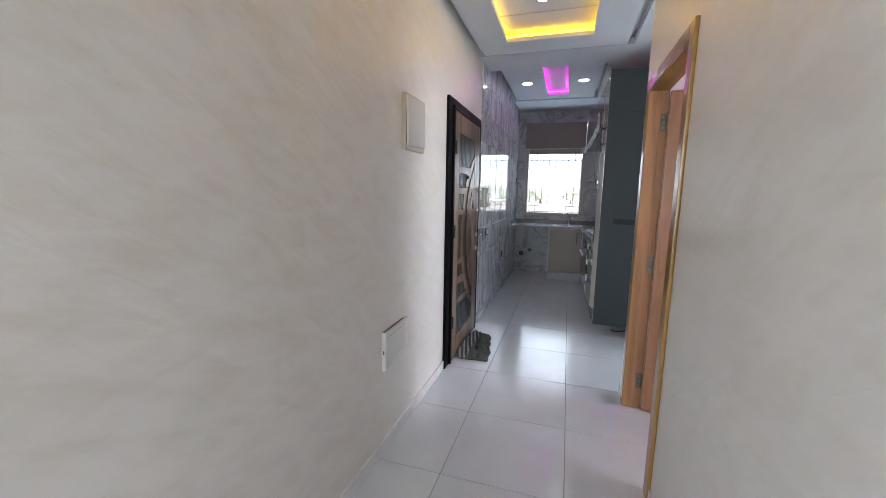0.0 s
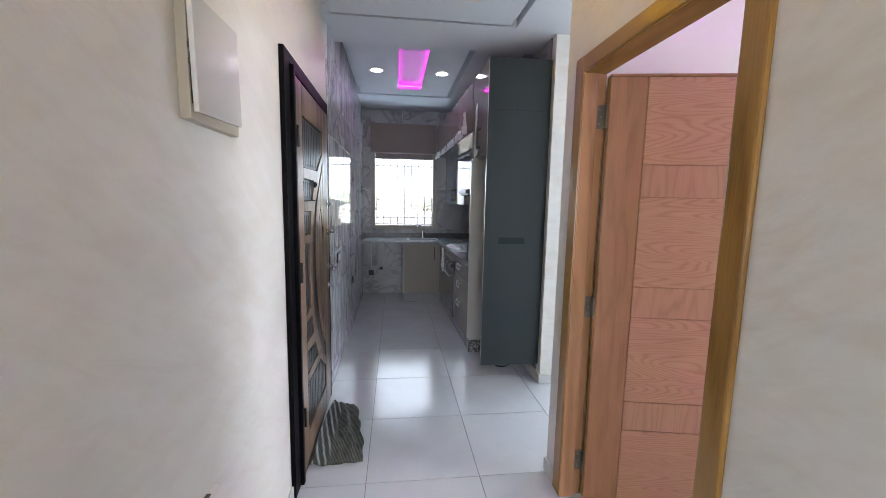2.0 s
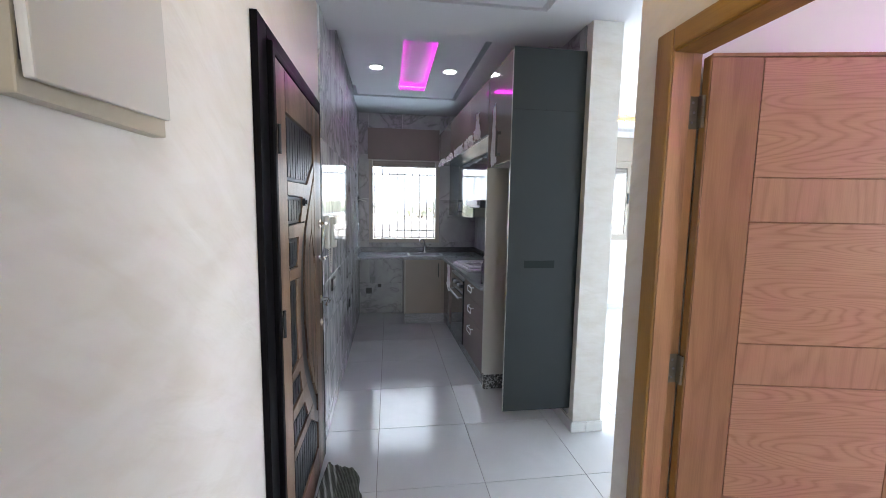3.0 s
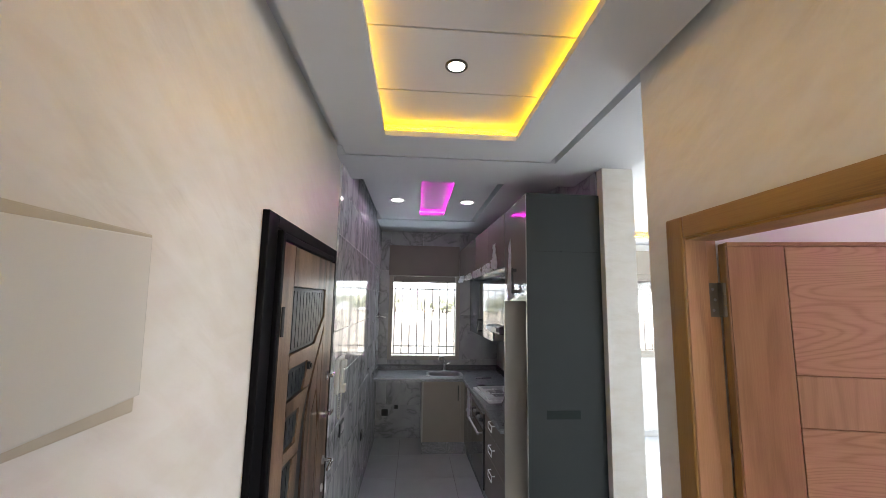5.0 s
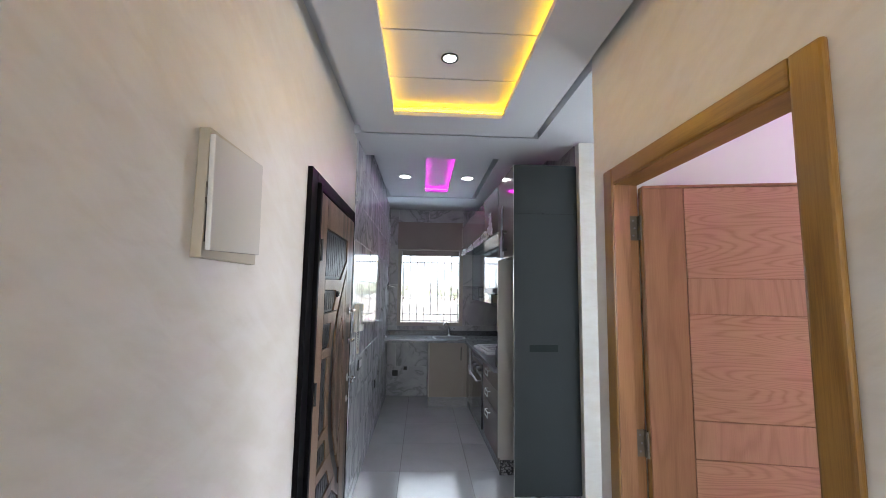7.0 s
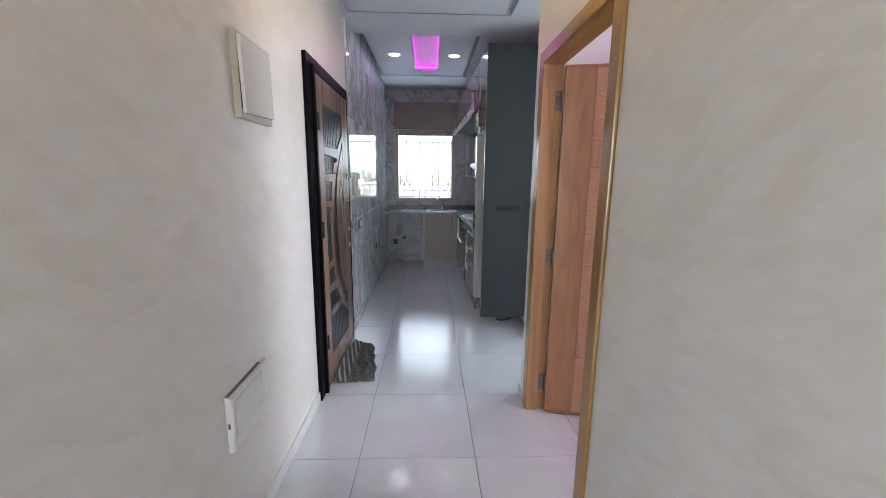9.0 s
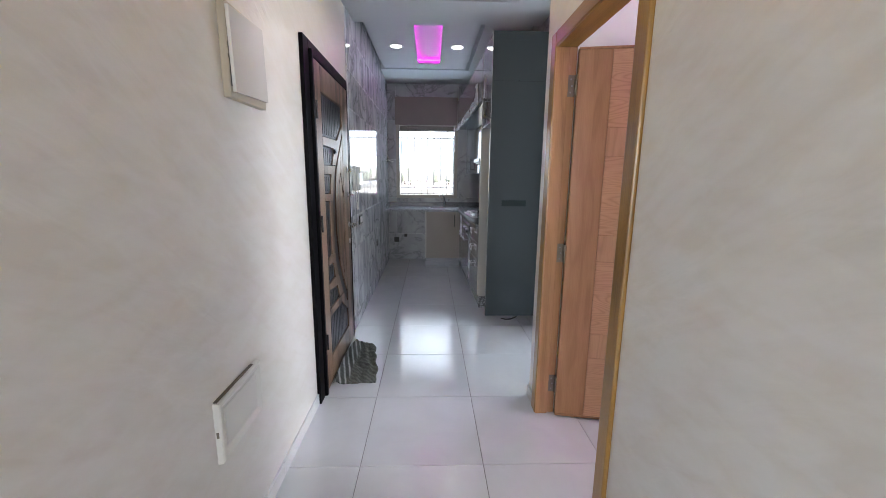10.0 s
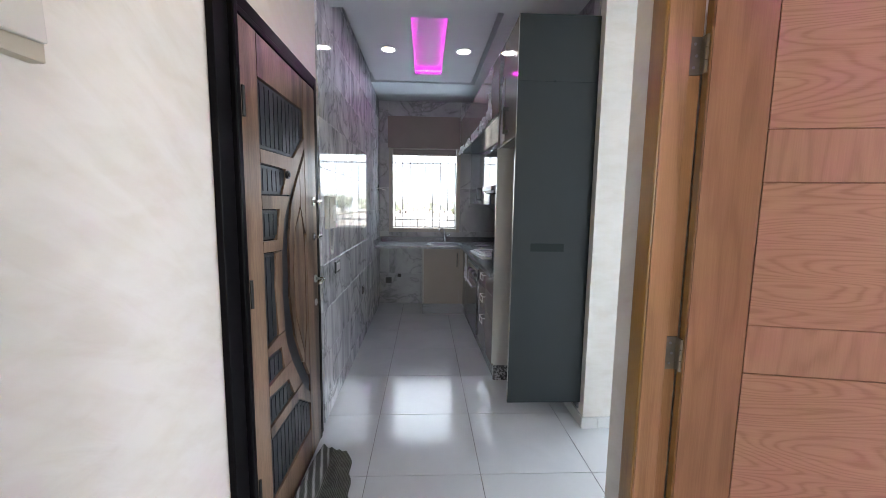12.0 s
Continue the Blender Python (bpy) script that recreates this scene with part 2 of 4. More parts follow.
M_OAK_UP = wood("red_oak_upright", (0.275, 0.130, 0.058), (0.32, 0.156, 0.072), (0.36, 0.180, 0.085), 0.42, "z", 3, 0.05, 11.0, 1.5)
M_CASING = wood("golden_varnished_oak", (0.195, 0.094, 0.014), (0.278, 0.142, 0.024), (0.32, 0.170, 0.034), 0.3, "z", 2, 0.35, 5.0)
M_CASING_H = wood("golden_varnished_oak_rail", (0.195, 0.094, 0.014), (0.278, 0.142, 0.024), (0.32, 0.170, 0.034), 0.3, "y", 2, 0.35, 5.0)
M_CASING_IN = wood("orange_oak_lining", (0.27, 0.135, 0.055), (0.36, 0.185, 0.080), (0.41, 0.215, 0.098), 0.36, "z", 2, 0.15, 5.0)
M_WALNUT = wood("walnut_veneer", (0.052, 0.029, 0.018), (0.16, 0.098, 0.063), (0.27, 0.18, 0.122), 0.34, "z", 2, 0.08, 7.0, 0.7)
M_DARKPANEL = plain("charcoal_door_panel", (0.018, 0.021, 0.028), 0.36, vary=0.2)
M_BLACKFRAME = plain("black_lacquer", (0.0045, 0.004, 0.005), 0.42, vary=0.3, spec=0.06)
M_GREYPANEL = plain("grey_melamine", (0.023, 0.028, 0.030), 0.42, vary=0.05, scale=2, spec=0.25)
M_TAUPE = plain("taupe_gloss_lacquer", (0.235, 0.20, 0.18), 0.07, vary=0.04, scale=2, grain=0)
M_BEIGE = plain("beige_laminate", (0.30, 0.265, 0.225), 0.4, vary=0.04, scale=3)
M_EDGE = plain("cream_gloss_edge", (0.50, 0.49, 0.46), 0.1, vary=0.02, scale=3, grain=0, spec=0.8)
M_CREAM = plain("cream_melamine", (0.47, 0.455, 0.42), 0.45, vary=0.03, scale=3)
M_GREYGLOSS = plain("grey_gloss_door", (0.085, 0.10, 0.11), 0.06, vary=0.04, grain=0)
M_STONE = granite("grey_granite", (0.16, 0.165, 0.175), (0.27, 0.28, 0.295), (0.42, 0.43, 0.45), 0.22)
M_DARKSTONE = granite("speckled_dark_granite", (0.015, 0.015, 0.016), (0.09, 0.09, 0.09), (0.38, 0.38, 0.38), 0.3, 75)
M_UPSTAND = granite("dark_grey_granite", (0.03, 0.032, 0.036), (0.065, 0.068, 0.075), (0.14, 0.145, 0.155), 0.25)
M_ALU = plain("taupe_aluminium", (0.36, 0.325, 0.28), 0.42, vary=0.04)
M_SHUTTER = plain("shutter_box_taupe", (0.20, 0.165, 0.145), 0.5, vary=0.04)
M_SLAT = plain("shutter_slat", (0.24, 0.21, 0.19), 0.5)
M_IRON = plain("grey_painted_iron", (0.32, 0.31, 0.30), 0.5, 0.0)
M_CHROME = plain("chrome", (0.75, 0.75, 0.76), 0.1, 1.0, vary=0.03, grain=0)
M_STEEL = plain("brushed_steel", (0.30, 0.30, 0.31), 0.45, 1.0, vary=0.06, stretch=(1, 30, 30))
M_SATIN = plain("satin_nickel", (0.62, 0.62, 0.62), 0.35, 0.9, vary=0.03, grain=0)
M_HINGE = plain("worn_hinge_steel", (0.22, 0.19, 0.15), 0.42, 0.7, vary=0.3)
M_BLACK = plain("black_plastic", (0.012, 0.012, 0.013), 0.35)
M_BLACKGLASS = plain("black_oven_glass", (0.008, 0.008, 0.009), 0.05, grain=0, coat=0.5)
M_PLASTIC = plain("ivory_plastic", (0.66, 0.645, 0.60), 0.32, vary=0.03, scale=3, grain=0.02)
# Fuse box base: side shade painted as a darker tan than the cover.
M_BASE_SHADE = plain("shade_tan_plastic", (0.45, 0.40, 0.31), 0.4, vary=0.08, scale=5, grain=0.02)
M_COVER = plain("satin_white_plastic", (0.66, 0.645, 0.605), 0.2, vary=0.02, scale=3, grain=0)
M_CLIP = plain("brown_clip_and_gap_shade", (0.13, 0.105, 0.08), 0.7)
# Near-black for painted gap shade, socket inserts and the hood filter.
M_SLOT = plain("gap_shade_and_inserts", (0.02, 0.018, 0.016), 0.8)
M_TAPE = plain("grey_vent_tape", (0.014, 0.017, 0.018), 0.6, spec=0.15)
M_GLASS = clear("window_glass")
M_FILM = film_wrap()
M_CLOTH = woven()
M_PAPER = plain("white_wrapping", (0.72, 0.73, 0.74), 0.3, vary=0.06, scale=25)
M_YELLOW = glow("yellow_led", (1.0, 0.49, 0.0), YELLOW_LED)
M_PINK = glow("magenta_led", (1.0, 0.015, 0.80), PINK_LED)
M_PINK_WIDE = glow("wide_magenta_led", (1.0, 0.16, 0.95), BED_LED)
M_LAMP = glow("white_led_disc", (1.0, 0.97, 0.92), 10.0)
M_SKYGLOW = glow("hazy_sky", (0.60, 0.82, 1.0), HAZE * 1.08)
M_SOIL = plain("dry_ground", (0.42, 0.37, 0.30), 0.95, vary=0.2, scale=0.4)
# Leaves far paler than foliage: bright outdoor haze is painted into the colour.
M_LEAF = plain("haze_paled_leaf", (0.58, 0.60, 0.46), 0.6, vary=0.3, scale=3)
M_BARK = plain("bark", (0.12, 0.09, 0.07), 0.9, vary=0.2)
M_FARWALL = plain("pale_boundary_wall", (0.55, 0.52, 0.47), 0.9, vary=0.08, scale=1)


# ---- building blocks ----
def quad_box(bm, x0, x1, y0, y1, z0, z1, bevel=0.0):
    r = bmesh.ops.create_cube(bm, size=1.0)
    for v in r["verts"]:
        v.co = ((x0 + x1) / 2 + v.co.x * (x1 - x0), (y0 + y1) / 2 + v.co.y * (y1 - y0), (z0 + z1) / 2 + v.co.z * (z1 - z0))
    if bevel:
        edges = list({e for v in r["verts"] for e in v.link_edges})
        bmesh.ops.bevel(bm, geom=edges, offset=bevel, segments=2, affect="EDGES", profile=0.6)
    return bm


def box(x0, x1, y0, y1, z0, z1, bevel=0.0):
    return quad_box(bmesh.new(), x0, x1, y0, y1, z0, z1, bevel)


def boxes(*rows, bevel=0.0):
    bm = bmesh.new()
    for r in rows:
        quad_box(bm, *r, bevel=bevel)
    return bm


def tube(bm, p0, p1, r, n=12, r1=None):
    """A capped rod from p0 to p1."""
    p0, p1 = Vector(p0), Vector(p1)
    d = p1 - p0
    m = Matrix.Translation((p0 + p1) / 2) @ d.to_track_quat("Z", "Y").to_matrix().to_4x4()
    bmesh.ops.create_cone(bm, cap_ends=True, segments=n, radius1=r, radius2=r if r1 is None else r1, depth=d.length, matrix=m)
    return bm


def prism(points, x0, x1):
    """A flat outline of (y, z) points given depth from x0 to x1."""
    bm = bmesh.new()
    a = [bm.verts.new((x0, y, z)) for y, z in points]
    b = [bm.verts.new((x1, y, z)) for y, z in points]
    bm.faces.new(a)
    bm.faces.new(b[::-1])
    for i in range(len(points)):
        j = (i + 1) % len(points)
        bm.faces.new((a[i], b[i], b[j], a[j]))
    bmesh.ops.recalc_face_normals(bm, faces=bm.faces)
    return bm


def sweep(points, r, n=8):
    """A round bar along a bent line, as a mesh."""
    bm = bmesh.new()
    pts = [Vector(p) for p in points]
    rings = []
    for i, p in enumerate(pts):
        d = (pts[min(i + 1, len(pts) - 1)] - pts[max(i - 1, 0)]).normalized()
        q = d.to_track_quat("Z", "Y")
        rings.append([bm.verts.new(p + q @ Vector((r * math.cos(a), r * math.sin(a), 0))) for a in [2 * math.pi * k / n for k in range(n)]])
    for a, b in zip(rings, rings[1:]):
        for k in range(n):
            bm.faces.new((a[k], a[(k + 1) % n], b[(k + 1) % n], b[k]))
    bm.faces.new(rings[0][::-1])
    bm.faces.new(rings[-1])
    return bm


def part(name, bm, material, parent=None, label="", m=None, smooth=False):
    """Link a bmesh as one mesh object, under a thing or a part."""
    me = bpy.data.meshes.new(name)
    bm.to_mesh(me)
    bm.free()
    if smooth:
        for f in me.polygons:
            f.use_smooth = True
    me.materials.append(material)
    ob = new(name, me)
    ob.parent = parent
    if m is not None:
        ob.matrix_basis = m
    return tagged(ob, label)


def thing(name, label, category, m=None, group="", kind=""):
    ob = new(name)
    ob.empty_display_size = 0.1
    if m is not None:
        ob.matrix_basis = m
    return tagged(ob, label, category, group, kind)


def struct(name, bm, material, label, category):
    return tagged(part(name, bm, material), label, category, kind="structure")


# ---- large structure ----
LW, RW, END, TOP, KTOP = -1.0, 0.329, 8.0, 2.69, 2.79
EAST, SOUTH = 4.2, -2.6

floor = struct("floor", box(-1.2, EAST + 0.2, SOUTH - 0.2, END + 0.2, -0.25, -0.007), M_GROUT, "floor of large pale grey satin porcelain tiles", "floor")
# Gap from y -2.1 to -0.5: unseen opening added for the side lamp.
struct("wall_left", boxes((LW - 0.2, LW, SOUTH, -2.1, -0.02, 2.95), (LW - 0.2, LW, -0.5, 3.80, -0.02, 2.95), (LW - 0.2, LW, -2.1, -0.5, -0.02, 0.85), (LW - 0.2, LW, -2.1, -0.5, 2.25, 2.95), (LW - 0.2, LW, 4.80, 4.93, -0.02, 2.95), (LW - 0.2, LW, 3.80, 4.80, 2.08, 2.95)), M_PLASTER,
       "cream trowelled plaster wall with slanting satin strokes", "wall")
struct("landing_wall", box(LW - 0.24, LW - 0.2, 3.7, 4.9, -0.02, 2.2), M_WHITE, "plain wall behind the closed entrance door", "wall")
wall_kitchen = struct("wall_kitchen", box(LW - 0.2, LW - 0.002, 4.93, END + 0.012, -0.02, 2.95), M_WGROUT, "kitchen wall faced with glossy grey veined marble tiles", "wall")
struct("wall_right", boxes((RW, 0.42, SOUTH, 2.80, -0.02, 2.95), (RW, 0.42, 3.67, 3.845, -0.02, 2.95), (RW, 0.42, 2.80, 3.67, 2.06, 2.95)), M_PLASTER,
       "cream trowelled plaster wall with a doorway through it", "wall")
struct("wall_bedroom_north", box(0.42, EAST, 3.69, 3.845, -0.02, 2.95), M_WHITE, "white painted partition wall beside the open door", "wall")
partition = struct("wall_partition", box(0.667, 0.87, 4.845, END + 0.012, -0.02, 2.95), M_PLASTER, "cream plastered wall end between kitchen and living room", "wall")
W1, W2 = (-0.86, 0.125, 1.02, 2.585), (1.2, 3.09, 1.07, 2.60)
wall_end = struct("wall_end", boxes((-1.2, W1[0], END + 0.012, END + 0.2, -0.02, 2.95), (W1[1], W2[0], END + 0.012, END + 0.2, -0.02, 2.95), (W2[1], EAST + 0.2, END + 0.012, END + 0.2, -0.02, 2.95),
                              (W1[0], W1[1], END + 0.012, END + 0.2, -0.02, W1[2]), (W1[0], W1[1], END + 0.012, END + 0.2, W1[3], 2.95),
                              (W2[0], W2[1], END + 0.012, END + 0.2, -0.02, W2[2]), (W2[0], W2[1], END + 0.012, END + 0.2, W2[3], 2.95)), M_WHITE,
                  "outside wall with a kitchen window and a living room window", "wall")
# Both openings here are unseen and added for the fill lamps.
struct("wall_east", boxes((EAST, EAST + 0.2, SOUTH, 1.3, -0.02, 2.95), (EAST, EAST + 0.2, 2.5, 5.1, -0.02, 2.95), (EAST, EAST + 0.2, 7.3, END + 0.012, -0.02, 2.95),
                          (EAST, EAST + 0.2, 1.3, 2.5, -0.02, 1.0), (EAST, EAST + 0.2, 1.3, 2.5, 2.2, 2.95), (EAST, EAST + 0.2, 5.1, 7.3, -0.02, 0.95), (EAST, EAST + 0.2, 5.1, 7.3, 2.25, 2.95)), M_WHITE,
       "white painted outside wall with added openings for fill lamps", "wall")
# Unseen wall; its opening is added for the lamp behind the camera.
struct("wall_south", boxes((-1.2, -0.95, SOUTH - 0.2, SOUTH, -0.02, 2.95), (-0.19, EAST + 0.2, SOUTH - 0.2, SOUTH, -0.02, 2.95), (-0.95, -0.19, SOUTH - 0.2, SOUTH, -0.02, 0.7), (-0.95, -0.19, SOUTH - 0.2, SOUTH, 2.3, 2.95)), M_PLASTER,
       "unseen wall closing the corridor, with an added opening for a fill lamp", "wall")
# Unseen slab, added above the ceilings to shut out sky light.
struct("light_block_slab", box(-1.25, EAST + 0.25, SOUTH - 0.25, END + 0.25, 2.95, 3.1), M_WHITE, "unseen flat slab added over the ceilings to keep sky light out", "roof")


def ring(x0, x1, y0, y1, z0, z1, X0, X1, Y0, Y1):
    """Four boxes between the inner and the outer outline."""
    return [(X0, x0, Y0, Y1, z0, z1), (x1, X1, Y0, Y1, z0, z1), (x0, x1, Y0, y0, z0, z1), (x0, x1, y1, Y1, z0, z1)]


def led_ring(x0, x1, y0, y1, z, material, label):
    """Strip lights lying on the hidden ledge of a ceiling recess."""
    w, h, e = 0.010, 0.012, 0.03
    rows = [(x0, x0 + w, y0 + e, y1 - e, z, z + h), (x1 - w, x1, y0 + e, y1 - e, z, z + h), (x0 + e, x1 - e, y0, y0 + w, z, z + h), (x0 + e, x1 - e, y1 - w, y1, z, z + h)]
    root = thing("led_strip_light", label, "strip light")
    for r in rows:
        part("strip", box(*r), material, root)
    return root


# corridor: a panel with a shadow gap round it and a lit recess
CO = (-0.685, 0.0, 1.55, 4.44)
CR = (-0.745, 0.06, 1.49, 4.50)
LOW = 2.67
rows = ring(*CO, LOW, 2.70, -0.935, 0.285, SOUTH, 4.725)
rows += ring(*CR, 2.70, 2.84, -0.935, 0.285, SOUTH, 4.725)
rows += [(LW, -0.935, SOUTH, 4.80, 2.75, 2.84), (0.285, RW, SOUTH, 3.845, 2.75, 2.84), (0.285, 0.345, 3.845, 4.80, 2.75, 2.84), (-0.935, 0.285, 4.725, 4.80, 2.75, 2.84)]
seams = [CR[2]] + [4.15 - 0.41 * k for k in range(6, -1, -1)] + [CR[3]]
for a, b in zip(seams, seams[1:]):
    rows.append((CR[0], CR[1], a + 0.005, b - 0.005, 2.76, 2.79))
rows.append((CR[0], CR[1], CR[2], CR[3], 2.79, 2.84))
rows.append((LW, 0.667, 4.80, 5.27, TOP, 2.94))
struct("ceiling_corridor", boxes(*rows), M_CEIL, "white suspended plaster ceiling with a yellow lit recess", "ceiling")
led_ring(*CR, 2.728, M_YELLOW, "yellow strip light hidden in the corridor ceiling recess")

# kitchen: a higher ceiling, shadow gap, magenta recess
KO = (-0.475, -0.20, 5.60, 6.90)
KR = (-0.515, -0.16, 5.56, 6.94)
rows = ring(*KO, KTOP, 2.812, -0.935, 0.15, 5.33, 7.13) + ring(*KR, 2.812, 2.93, -0.935, 0.15, 5.33, 7.13)
rows += [(KR[0], KR[1], KR[2], KR[3], 2.862, 2.93)]
rows += [(LW, -0.935, 5.27, 7.20, 2.90, 2.94), (0.15, 0.20, 5.27, 7.20, 2.90, 2.94), (-0.935, 0.15, 5.27, 5.33, 2.90, 2.94), (-0.935, 0.15, 7.13, 7.20, 2.90, 2.94)]
rows += [(0.20, 0.667, 5.27, 7.20, KTOP, 2.94), (LW, 0.667, 7.20, END + 0.012, KTOP, 2.94)]
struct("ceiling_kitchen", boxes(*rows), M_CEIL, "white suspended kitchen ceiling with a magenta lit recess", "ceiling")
led_ring(*KR, 2.836, M_PINK, "magenta strip light hidden in the kitchen ceiling recess")

# living room and bedroom ceilings
LO = (1.3, 3.7, 5.3, 7.45)
LR = (1.24, 3.76, 5.24, 7.51)
rows = ring(*LO, TOP, 2.715, 0.87, EAST, 5.0, END + 0.012) + ring(*LR, 2.715, 2.84, 0.87, EAST, 5.0, END + 0.012)
rows += [(LR[0], LR[1], LR[2], LR[3], 2.79, 2.84), (0.345, EAST, 3.845, 4.80, TOP, 2.84), (0.667, EAST, 4.80, 5.0, TOP, 2.84)]
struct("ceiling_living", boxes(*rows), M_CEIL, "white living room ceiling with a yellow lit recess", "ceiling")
led_ring(*LR, 2.718, M_YELLOW, "yellow strip light hidden in the living room ceiling recess")
BO = (1.2, 3.2, 1.0, 2.9)
BR = (1.14, 3.26, 0.94, 2.96)
rows = ring(*BO, TOP, 2.715, 0.42, EAST, SOUTH, 3.69) + ring(*BR, 2.715, 2.84, 0.42, EAST, SOUTH, 3.69) + [(BR[0], BR[1], BR[2], BR[3], 2.79, 2.84)]
struct("ceiling_bedroom", boxes(*rows), M_CEIL, "white bedroom ceiling with a magenta lit recess", "ceiling")
led_ring(*BR, 2.718, M_PINK_WIDE, "magenta strip light hidden in the bedroom ceiling recess")


def skirting(name, pieces):
    """Skirting tiles, piece by piece, 7 cm high."""
    root = thing(name, "low pale grey skirting tiles along the wall", "skirting", kind="structure")
    for r in pieces:
        part("skirting_tile", box(*r, bevel=0.002), M_SKIRT, root)


def along(a, b, step):
    n = max(1, math.ceil((b - a) / step))
    return [(a + (b - a) * k / n + 0.001, a + (b - a) * (k + 1) / n - 0.001) for k in range(n)]


skirting("baseboard", [(LW, LW + 0.012, a, b, 0, 0.07) for a, b in along(SOUTH, 3.753, 0.6)])
skirting("baseboard", [(RW - 0.012, RW, a, b, 0, 0.07) for a, b in along(SOUTH, 2.755, 0.6)] + [(RW - 0.012, RW, 3.724, 3.857, 0, 0.07), (RW - 0.012, 0.9, 3.846, 3.857, 0, 0.07)])
skirting("baseboard", [(0.655, 0.76, 4.833, 4.845, 0, 0.075), (0.762, 0.882, 4.833, 4.845, 0, 0.075), (0.655, 0.667, 4.846, 5.4, 0, 0.075)] + [(0.87, 0.882, a, b, 0, 0.075) for a, b in along(4.846, END, 0.6)])
skirting("baseboard", [(a, b, END, END + 0.012, 0, 0.075) for a, b in along(0.884, EAST, 0.6)])


# ---- windows ----
def frame_bars(root, x0, x1, z0, z1, y0, y1, w, name, material):
    for r in ((x0, x0 + w, y0, y1, z0, z1), (x1 - w, x1, y0, y1, z0, z1), (x0 + w, x1 - w, y0, y1, z0, z0 + w), (x0 + w, x1 - w, y0, y1, z1 - w, z1)):
        part(name, box(*r, bevel=0.003), material, root)


def kitchen_window():
    root = thing("window_1", "taupe aluminium kitchen window with roller shutter box and iron grille", "window", kind="structure")
    x0, x1, z0, z1 = W1
    zb = 2.165
    for r in ((x0, x0 + 0.055, z0, zb), (x1 - 0.055, x1, z0, zb), (x0 + 0.056, x1 - 0.056, z0, z0 + 0.055), (x0 + 0.056, x1 - 0.056, zb - 0.008, zb)):
        part("window_frame", box(r[0], r[1], END - 0.02, END + 0.06, r[2], r[3], bevel=0.003), M_ALU, root)
    part("shutter_box", box(x0 - 0.01, x1 - 0.01, END - 0.03, END + 0.19, zb + 0.002, z1, bevel=0.004), M_SHUTTER, root, "taupe roller shutter box")
    cur = part("shutter_curtain", box(x0 + 0.057, x1 - 0.057, END + 0.03, END + 0.04, 2.072, zb - 0.01), M_SLAT, root, "raised roller shutter end")
    for k in range(3):
        part("slat", box(x0 + 0.058, x1 - 0.058, END + 0.021, END + 0.03, 2.074 + k * 0.028, 2.099 + k * 0.028, bevel=0.003), M_SLAT, cur)
    # Pale pieces on the slats stand in for daylight through the slots.
    for k in range(26):
        part("slot_light", box(x0 + 0.40 + k * 0.016, x0 + 0.409 + k * 0.016, END + 0.018, END + 0.0212, 2.084, 2.090), M_PLASTIC, cur)
    part("pane", box(x0 + 0.056, x1 - 0.056, END + 0.044, END + 0.050, z0 + 0.056, zb - 0.009), M_GLASS, root).visible_shadow = False
    part("window_sill", box(x0, x1, END + 0.061, END + 0.24, z0 - 0.02, z0 + 0.02, bevel=0.004), M_STONE, root)
    g = thing("window_grille", "thin iron security grille outside the kitchen window", "grille")
    yb = END + 0.15
    for k in range(9):
        x = x0 + 0.075 + k * 0.1065
        part("upright", tube(bmesh.new(), (x, yb, z0 + 0.02), (x, yb, z1 if k in (1, 7) else 2.02), 0.0095, 6), M_IRON, g)
    for z in (1.085, 1.185, 1.98):
        part("crossbar", tube(bmesh.new(), (x0, yb, z), (x1, yb, z), 0.0095, 6), M_IRON, g)


kitchen_window()


